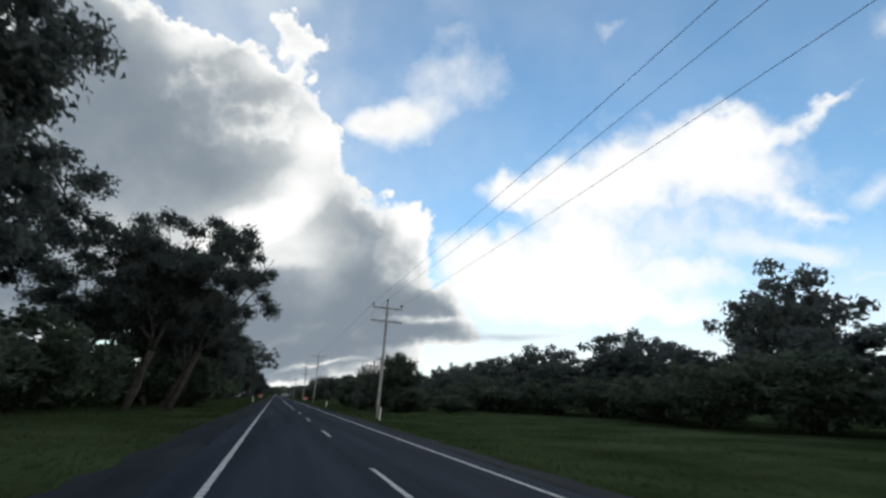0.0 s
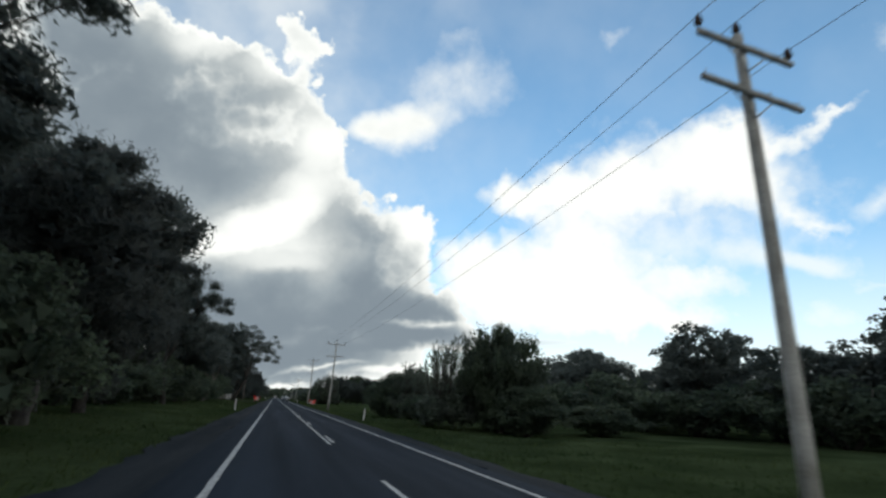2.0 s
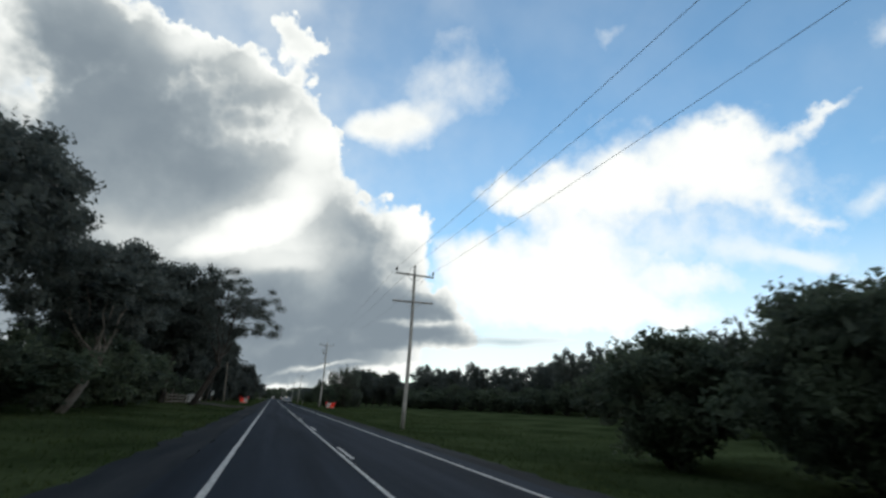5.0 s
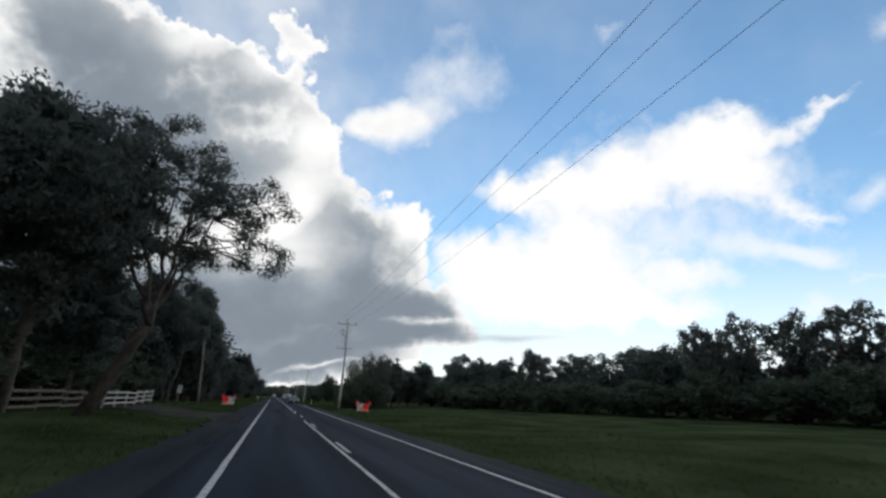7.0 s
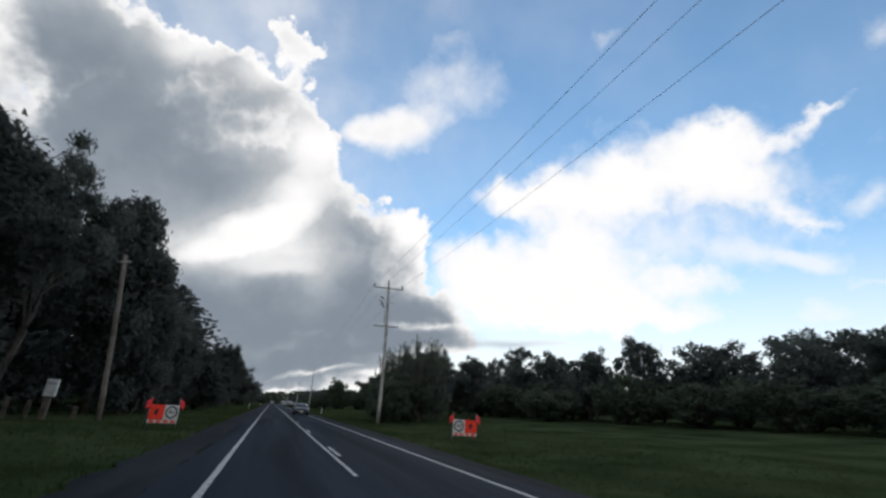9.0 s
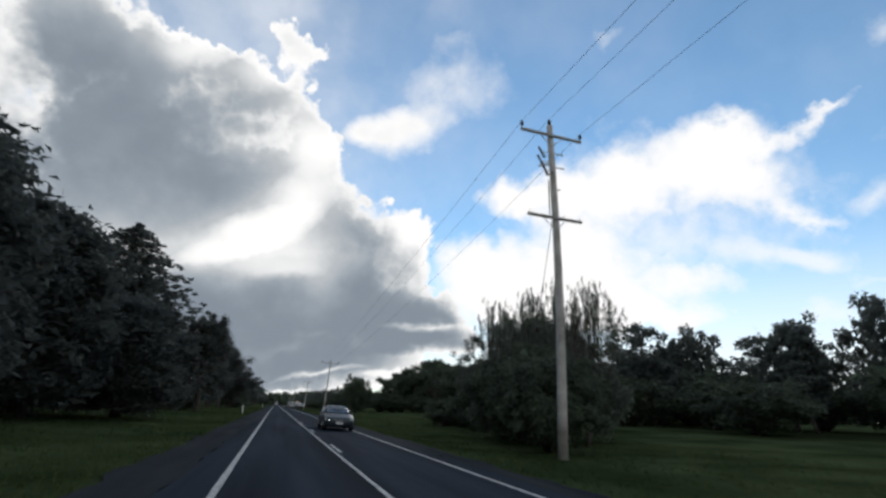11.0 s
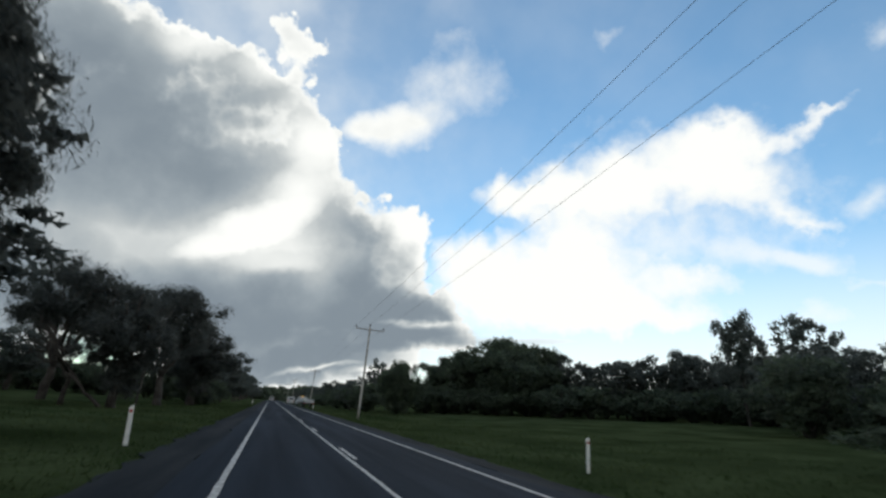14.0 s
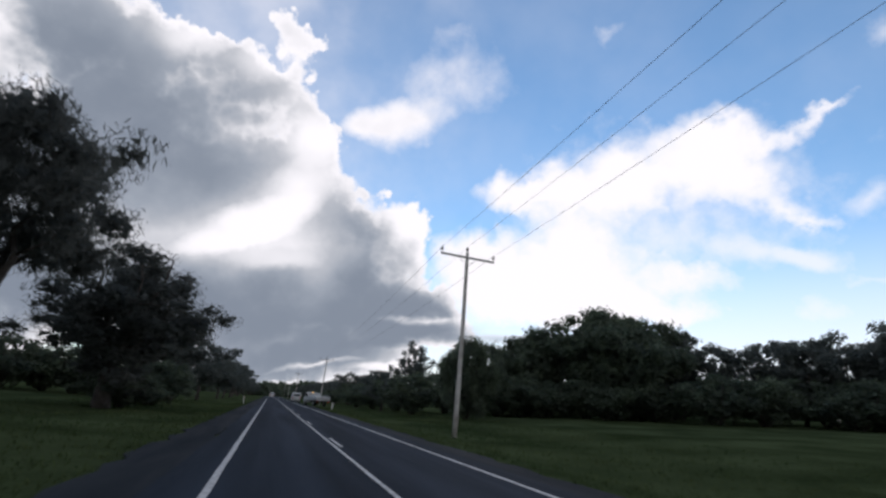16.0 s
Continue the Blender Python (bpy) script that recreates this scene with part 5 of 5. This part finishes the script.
board_sign(-11.9, 176.3)
for x, y, h in ((-13.4, 176.2, 0.95), (-13.0, 177.4, 0.8), (-11.1, 177.6, 0.6)):
    st = empty("gate_post", pose(x, y, rise(x, y), 0, 3, 20), "short grey timber gate post in the grass", "post", "gate posts")
    part("post", box_mesh("post", 0.2, 0.18, h, M_FENCE_DARK, 0.025, True), st)


def rail_fence(x, y0, y1, bays, mat, rails, h, label, name="rail_fence"):
    """Posts with level rails between them."""
    ob = empty(name, pose(x, y0, rise(x, y0)), label, "fence")
    L = (y1 - y0) / bays
    for k in range(bays + 1):
        part("fence_post", box_mesh("fence_post", 0.13, 0.13, h + 0.1, mat, 0.015, True), ob, m=pose(0, k * L, rise(x, y0 + k * L) - rise(x, y0) - 0.05, random.uniform(-2, 2), random.uniform(-2, 2), 0))
    for k in range(bays):
        z = (rise(x, y0 + (k + 0.5) * L) - rise(x, y0))
        for r in range(rails):
            part("rail", box_mesh("rail", 0.045, L * 0.995, 0.12, mat, 0.008), ob, m=pose(0.09, (k + 0.5) * L, z + h - 0.12 - r * 0.34, random.uniform(-0.6, 0.6), 0, 0))
    return ob


rail_fence(-12.4, 141.0, 152.0, 4, M_FENCE_DARK, 3, 1.05, "dark weathered post and rail fence beside the road")
rail_fence(-12.2, 152.6, 165.4, 5, M_FENCE_WHITE, 3, 1.08, "weathered off-white post and rail fence by a driveway")
rail_fence(-13.6, 166.8, 171.0, 2, M_FENCE_WHITE, 2, 1.0, "short weathered off-white rail fence beside the gate")
rail_fence(-14.5, 207.0, 245.0, 13, M_FENCE_DARK, 0, 1.0, "old dark row of paddock fence posts under the conifers", "fence_posts")


# ---------------------------------------------------------------- vehicles
def loft(sections, mat, name, caps=True, smooth=True):
    n = len(sections[0])
    v = [p for s in sections for p in s]
    f = []
    for i in range(len(sections) - 1):
        for k in range(n):
            j = (k + 1) % n
            f.append((i * n + k, i * n + j, (i + 1) * n + j, (i + 1) * n + k))
    if caps:
        f.append(tuple(reversed(range(n))))
        f.append(tuple((len(sections) - 1) * n + k for k in range(n)))
    return mesh_of(name, v, f, mat, smooth)


def wheel(parent, x, y, r, w, mat_rim=M_CHROME):
    bm = bmesh.new()
    bmesh.ops.create_cone(bm, cap_ends=True, segments=28, radius1=r, radius2=r, depth=w)
    bmesh.ops.bevel(bm, geom=[e for e in bm.edges if e.is_boundary or len(e.link_faces) == 2 and e.calc_face_angle(0) > 1], offset=w * 0.18, segments=2, affect="EDGES")
    hub = part("wheel", bm_mesh("wheel", bm, M_TYRE, True), parent, "black tyre on a silver rim", pose(x, y, r, 0, 90, 0))
    bm = bmesh.new()
    bmesh.ops.create_cone(bm, cap_ends=True, segments=20, radius1=r * 0.62, radius2=r * 0.55, depth=w * 1.03)
    for k in range(5):
        bmesh.ops.create_cube(bm, size=1.0, matrix=pose(0, 0, 0, 0, 0, 72 * k) @ Matrix.Translation((r * 0.33, 0, 0)) @ Matrix.Diagonal((r * 0.5, r * 0.14, w * 1.12, 1)))
    part("rim", bm_mesh("rim", bm, mat_rim), hub)
    return hub


def quad_panel(name, corners, mat, parent, out, label=""):
    """A pane or lamp on the body, a little proud of it."""
    c = [Vector(p) for p in corners]
    n = (c[1] - c[0]).cross(c[3] - c[0]).normalized()
    if n.dot(Vector(out)) < 0:
        n = -n
    mid = sum(c, Vector()) / 4
    v = [p + n * 0.008 for p in c] + [mid + (p - mid) * 0.93 + n * 0.016 for p in c] + [p - n * 0.02 for p in c]
    f = [(4, 5, 6, 7)] + [(i, (i + 1) % 4, 4 + (i + 1) % 4, 4 + i) for i in range(4)] + [(8 + i, 8 + (i + 1) % 4, (i + 1) % 4, i) for i in range(4)]
    return part(name, mesh_of(name, v, f, mat), parent, label)


def sedan(m):
    """A four-door sedan; its front points to -y."""
    car = empty("car", m, "dark grey four-door sedan with its headlamps facing along the road", "car")
    low = []
    for y, w, zb, zt in ((-2.30, 0.55, 0.32, 0.60), (-2.22, 0.74, 0.24, 0.68), (-2.0, 0.84, 0.20, 0.74), (-1.5, 0.895, 0.19, 0.82), (-0.95, 0.905, 0.19, 0.93), (0.0, 0.91, 0.19, 0.95), (1.0, 0.91, 0.19, 0.97), (1.7, 0.895, 0.2, 1.02), (2.1, 0.85, 0.24, 1.03), (2.26, 0.78, 0.30, 0.98), (2.32, 0.6, 0.36, 0.86)):
        mid = (zb + zt) / 2
        low.append([(-w * 0.86, y, zb), (-w, y, zb + 0.14), (-w, y, mid + 0.05), (-w * 0.965, y, zt - 0.07), (-w * 0.86, y, zt), (-w * 0.4, y, zt + 0.035), (w * 0.4, y, zt + 0.035), (w * 0.86, y, zt), (w * 0.965, y, zt - 0.07), (w, y, mid + 0.05), (w, y, zb + 0.14), (w * 0.86, y, zb)])
    body = part("body", loft(low, M_CAR, "body"), car, "dark grey painted body")
    cab = []
    for y, wb, wt, zt in ((-0.98, 0.76, 0.72, 0.95), (-0.45, 0.80, 0.66, 1.185), (0.02, 0.81, 0.60, 1.341), (0.5, 0.81, 0.585, 1.385), (0.95, 0.81, 0.58, 1.376), (1.3, 0.80, 0.59, 1.307), (1.72, 0.78, 0.64, 1.133), (2.0, 0.74, 0.70, 1.028)):
        cab.append([(-wb, y, 0.90), (-wt - 0.02, y, zt - 0.05), (-wt * 0.8, y, zt), (0, y, zt + 0.018), (wt * 0.8, y, zt), (wt + 0.02, y, zt - 0.05), (wb, y, 0.90)])
    part("roof", loft(cab, M_CAR, "roof"), car)
    quad_panel("windscreen", [(-0.66, -0.93, 0.99), (0.66, -0.93, 0.99), (0.53, 0.0, 1.328), (-0.53, 0.0, 1.328)], M_GLASS, car, (0, -1, 1), "tinted windscreen")
    quad_panel("rear_window", [(-0.62, 1.93, 1.054), (0.62, 1.93, 1.054), (0.52, 1.32, 1.302), (-0.52, 1.32, 1.302)], M_GLASS, car, (0, 1, 1))
    for s in (-1, 1):
        quad_panel("side_window", [(s * 0.80, -0.55, 0.99), (s * 0.80, 0.42, 0.99), (s * 0.63, 0.42, 1.307), (s * 0.66, -0.05, 1.281)], M_GLASS, car, (s, 0, 0.3))
        quad_panel("side_window", [(s * 0.80, 0.52, 0.99), (s * 0.79, 1.42, 0.994), (s * 0.65, 1.22, 1.281), (s * 0.63, 0.52, 1.315)], M_GLASS, car, (s, 0, 0.3))
        lamp = quad_panel("headlight", [(s * 0.44, -2.235, 0.53), (s * 0.80, -2.12, 0.55), (s * 0.82, -2.02, 0.70), (s * 0.46, -2.19, 0.66)], M_LAMP, car, (0, -1, 0.2), "clear headlamp with a lit bulb")
        bm = bmesh.new()
        bmesh.ops.create_icosphere(bm, subdivisions=2, radius=0.055)
        part("bulb", bm_mesh("bulb", bm, M_LAMP_ON, True), lamp, m=pose(s * 0.60, -2.20, 0.605))
        quad_panel("fog_lamp", [(s * 0.56, -2.24, 0.33), (s * 0.74, -2.19, 0.33), (s * 0.74, -2.19, 0.41), (s * 0.56, -2.24, 0.41)], M_LAMP, car, (0, -1, 0))
        mirror = part("mirror", box_mesh("mirror", 0.18, 0.11, 0.12, M_CAR, 0.035), car, m=pose(s * 0.93, -0.48, 0.985))
        part("door_handle", box_mesh("door_handle", 0.03, 0.18, 0.03, M_CHROME, 0.008), car, m=pose(s * 0.905, 0.30, 0.80))
        part("door_handle", box_mesh("door_handle", 0.03, 0.18, 0.03, M_CHROME, 0.008), car, m=pose(s * 0.905, 1.25, 0.82))
        quad_panel("tail_light", [(s * 0.5, 2.31, 0.78), (s * 0.76, 2.25, 0.78), (s * 0.76, 2.25, 0.95), (s * 0.5, 2.31, 0.95)], M_RED_REFLECT, car, (0, 1, 0))
        for y in (-1.42, 1.40):
            part("wheel_arch", mesh_of("wheel_arch", *arch(s, y, 0.36), M_BLACK), car)
            wheel(car, s * 0.80, y, 0.325, 0.21)
    grille = part("grille", box_mesh("grille", 0.80, 0.05, 0.20, M_BLACK, 0.02), car, "black grille with chrome bars", pose(0, -2.275, 0.55))
    for k in range(4):
        part("bar", box_mesh("bar", 0.76, 0.02, 0.014, M_CHROME, 0.004), grille, m=pose(0, -0.03, -0.07 + 0.045 * k))
    part("badge", box_mesh("badge", 0.12, 0.02, 0.10, M_CHROME, 0.02), grille, m=pose(0, -0.04, 0.03))
    part("lower_intake", box_mesh("lower_intake", 1.0, 0.05, 0.11, M_BLACK, 0.02), car, m=pose(0, -2.24, 0.33))
    part("plate", box_mesh("plate", 0.37, 0.015, 0.11, M_SIGN_WHITE, 0.004), car, "pale number plate with plain dark bars", pose(0, -2.31, 0.43))
    part("wiper", box_mesh("wiper", 0.6, 0.015, 0.02, M_BLACK, 0.004), car, m=pose(0.1, -0.88, 1.03, 0, 4, 0))
    return car


def arch(s, y, r):
    n = 16
    v = [(s * 0.912, y + math.cos(math.pi * k / n) * q, 0.30 + math.sin(math.pi * k / n) * q) for k in range(n + 1) for q in (r, r + 0.05)]
    v += [(s * 0.86, p[1], p[2]) for p in v]
    m = 2 * (n + 1)
    f = [(2 * k, 2 * k + 1, 2 * k + 3, 2 * k + 2) for k in range(n)]
    f += [(2 * k, 2 * k + 2, m + 2 * k + 2, m + 2 * k) for k in range(n)] + [(2 * k + 1, m + 2 * k + 1, m + 2 * k + 3, 2 * k + 3) for k in range(n)]
    return v, f


sedan(pose(1.66, 211.6, 0.004, 0, 0, 0))


def work_truck(m):
    """A white tray truck seen from behind: low dropsides, rails, a tank and tools on its tray."""
    t = empty("work_truck", m, "white flatbed work truck parked on the road edge", "truck")
    cab = [[(-w, y, 0.55), (-w, y, 1.25), (-w * 0.93, y, zt - 0.06), (-w * 0.8, y, zt), (w * 0.8, y, zt), (w * 0.93, y, zt - 0.06), (w, y, 1.25), (w, y, 0.55)] for y, w, zt in ((-2.9, 0.90, 1.3), (-2.8, 0.98, 1.4), (-2.35, 1.0, 2.0), (-2.1, 1.0, 2.06), (-1.0, 1.0, 2.06), (-0.9, 0.98, 2.0))]
    part("cab", loft(cab, M_WHITE, "cab"), t, "white cab")
    quad_panel("windscreen", [(-0.88, -2.78, 1.4), (0.88, -2.78, 1.4), (0.82, -2.38, 1.92), (-0.82, -2.38, 1.92)], M_GLASS, t, (0, -1, 0.4))
    quad_panel("rear_window", [(-0.7, -0.9, 1.45), (0.7, -0.9, 1.45), (0.7, -0.9, 1.86), (-0.7, -0.9, 1.86)], M_GLASS, t, (0, 1, 0))
    for s in (-1, 1):
        quad_panel("side_window", [(s * 1.0, -2.3, 1.35), (s * 1.0, -1.2, 1.35), (s * 0.96, -1.2, 1.88), (s * 0.96, -2.2, 1.88)], M_GLASS, t, (s, 0, 0))
        quad_panel("headlight", [(s * 0.5, -2.93, 0.85), (s * 0.85, -2.9, 0.85), (s * 0.85, -2.9, 1.05), (s * 0.5, -2.93, 1.05)], M_LAMP, t, (0, -1, 0))
        quad_panel("tail_light", [(s * 0.78, 3.19, 0.72), (s * 1.02, 3.19, 0.72), (s * 1.02, 3.19, 0.86), (s * 0.78, 3.19, 0.86)], M_RED_REFLECT, t, (0, 1, 0))
        part("mirror", box_mesh("mirror", 0.16, 0.08, 0.32, M_BLACK, 0.02), t, m=pose(s * 1.15, -2.45, 1.6))
        for y in (-2.0, 1.7):
            wheel(t, s * 0.86, y, 0.42, 0.28, M_STEEL)
        board = part("side_board", box_mesh("side_board", 0.05, 3.9, 0.46, M_WHITE, 0.012), t, "white dropside with a dark rubbing strip", pose(s * 1.08, 1.2, 1.22))
        part("strip", box_mesh("strip", 0.02, 3.9, 0.07, M_BLACK, 0.004), board, m=pose(s * 0.032, 0, -0.02))
        part("top_rail", rod_mesh("top_rail", 0.025, 0.025, 3.8, M_STEEL, 6), t, m=pose(s * 1.06, 3.1, 1.72, 90, 0, 0))
        for k in range(4):
            part("stanchion", rod_mesh("stanchion", 0.022, 0.022, 0.5, M_STEEL, 6), t, m=pose(s * 1.06, -0.6 + 1.2 * k, 1.24))
        part("mudguard", box_mesh("mudguard", 0.3, 1.0, 0.06, M_BLACK, 0.02), t, m=pose(s * 0.9, 1.7, 0.9))
    part("tray", box_mesh("tray", 2.2, 4.0, 0.14, M_STEEL, 0.02), t, m=pose(0, 1.2, 0.98))
    part("chassis", box_mesh("chassis", 0.8, 5.4, 0.22, M_BLACK, 0.02), t, m=pose(0, 0.2, 0.68))
    tail = part("tail_board", box_mesh("tail_board", 2.2, 0.05, 0.46, M_WHITE, 0.012), t, "white tailboard with a dark strip", pose(0, 3.18, 1.22))
    part("strip", box_mesh("strip", 2.1, 0.02, 0.07, M_BLACK, 0.004), tail, m=pose(0, 0.032, -0.02))
    part("head_board", box_mesh("head_board", 2.1, 0.06, 0.9, M_STEEL, 0.02), t, m=pose(0, -0.74, 1.5))
    part("tank", box_mesh("tank", 1.3, 1.2, 0.62, M_BOX, 0.12), t, "pale tank", pose(0.2, 0.3, 1.36))
    part("gear_box", box_mesh("gear_box", 1.0, 0.8, 0.5, M_STEEL, 0.05), t, m=pose(-0.4, 2.2, 1.30))
    part("beacon", rod_mesh("beacon", 0.09, 0.07, 0.16, M_BULB, 10), t, "amber beacon", pose(0, -1.6, 2.06))
    part("bumper", box_mesh("bumper", 1.9, 0.16, 0.24, M_BLACK, 0.03), t, m=pose(0, -2.95, 0.62))
    return t


work_truck(pose(5.0, 341, rise(5.0, 341) + 0.02, 0, 0, 196))


def van(m, label, lit):
    v = empty("van", m, label, "van")
    body = [[(-w, y, 0.35), (-w, y, 1.1), (-w * 0.92, y, zt - 0.08), (-w * 0.8, y, zt), (w * 0.8, y, zt), (w * 0.92, y, zt - 0.08), (w, y, 1.1), (w, y, 0.35)] for y, w, zt in ((-2.4, 0.75, 0.95), (-2.25, 0.86, 1.1), (-1.55, 0.9, 1.3), (-0.85, 0.9, 1.95), (-0.5, 0.9, 2.02), (2.2, 0.9, 2.02), (2.35, 0.86, 1.9))]
    part("body", loft(body, M_WHITE, "body"), v)
    quad_panel("windscreen", [(-0.78, -1.52, 1.33), (0.78, -1.52, 1.33), (0.7, -0.9, 1.9), (-0.7, -0.9, 1.9)], M_GLASS, v, (0, -1, 0.8))
    quad_panel("rear_window", [(-0.6, 2.37, 1.3), (0.6, 2.37, 1.3), (0.6, 2.36, 1.75), (-0.6, 2.36, 1.75)], M_GLASS, v, (0, 1, 0))
    part("grille", box_mesh("grille", 0.8, 0.05, 0.16, M_BLACK, 0.02), v, m=pose(0, -2.4, 0.72))
    for s in (-1, 1):
        lamp = quad_panel("headlight", [(s * 0.48, -2.41, 0.7), (s * 0.72, -2.38, 0.7), (s * 0.74, -2.3, 0.88), (s * 0.5, -2.38, 0.88)], M_LAMP_ON if lit else M_LAMP, v, (0, -1, 0))
        quad_panel("side_window", [(s * 0.9, -1.2, 1.25), (s * 0.9, -0.2, 1.25), (s * 0.84, -0.2, 1.8), (s * 0.84, -0.8, 1.8)], M_GLASS, v, (s, 0, 0))
        quad_panel("tail_light", [(s * 0.7, 2.37, 0.8), (s * 0.84, 2.36, 0.8), (s * 0.84, 2.36, 1.2), (s * 0.7, 2.37, 1.2)], M_RED_REFLECT, v, (0, 1, 0))
        for y in (-1.55, 1.5):
            wheel(v, s * 0.78, y, 0.34, 0.22, M_STEEL)
    return v


van(pose(3.3, 372, 0.004, 0, 0, 182), "white van parked behind the work truck", False)
van(pose(-1.45, 470, 0.004, 0, 0, 180), "small white van far along the road", False)
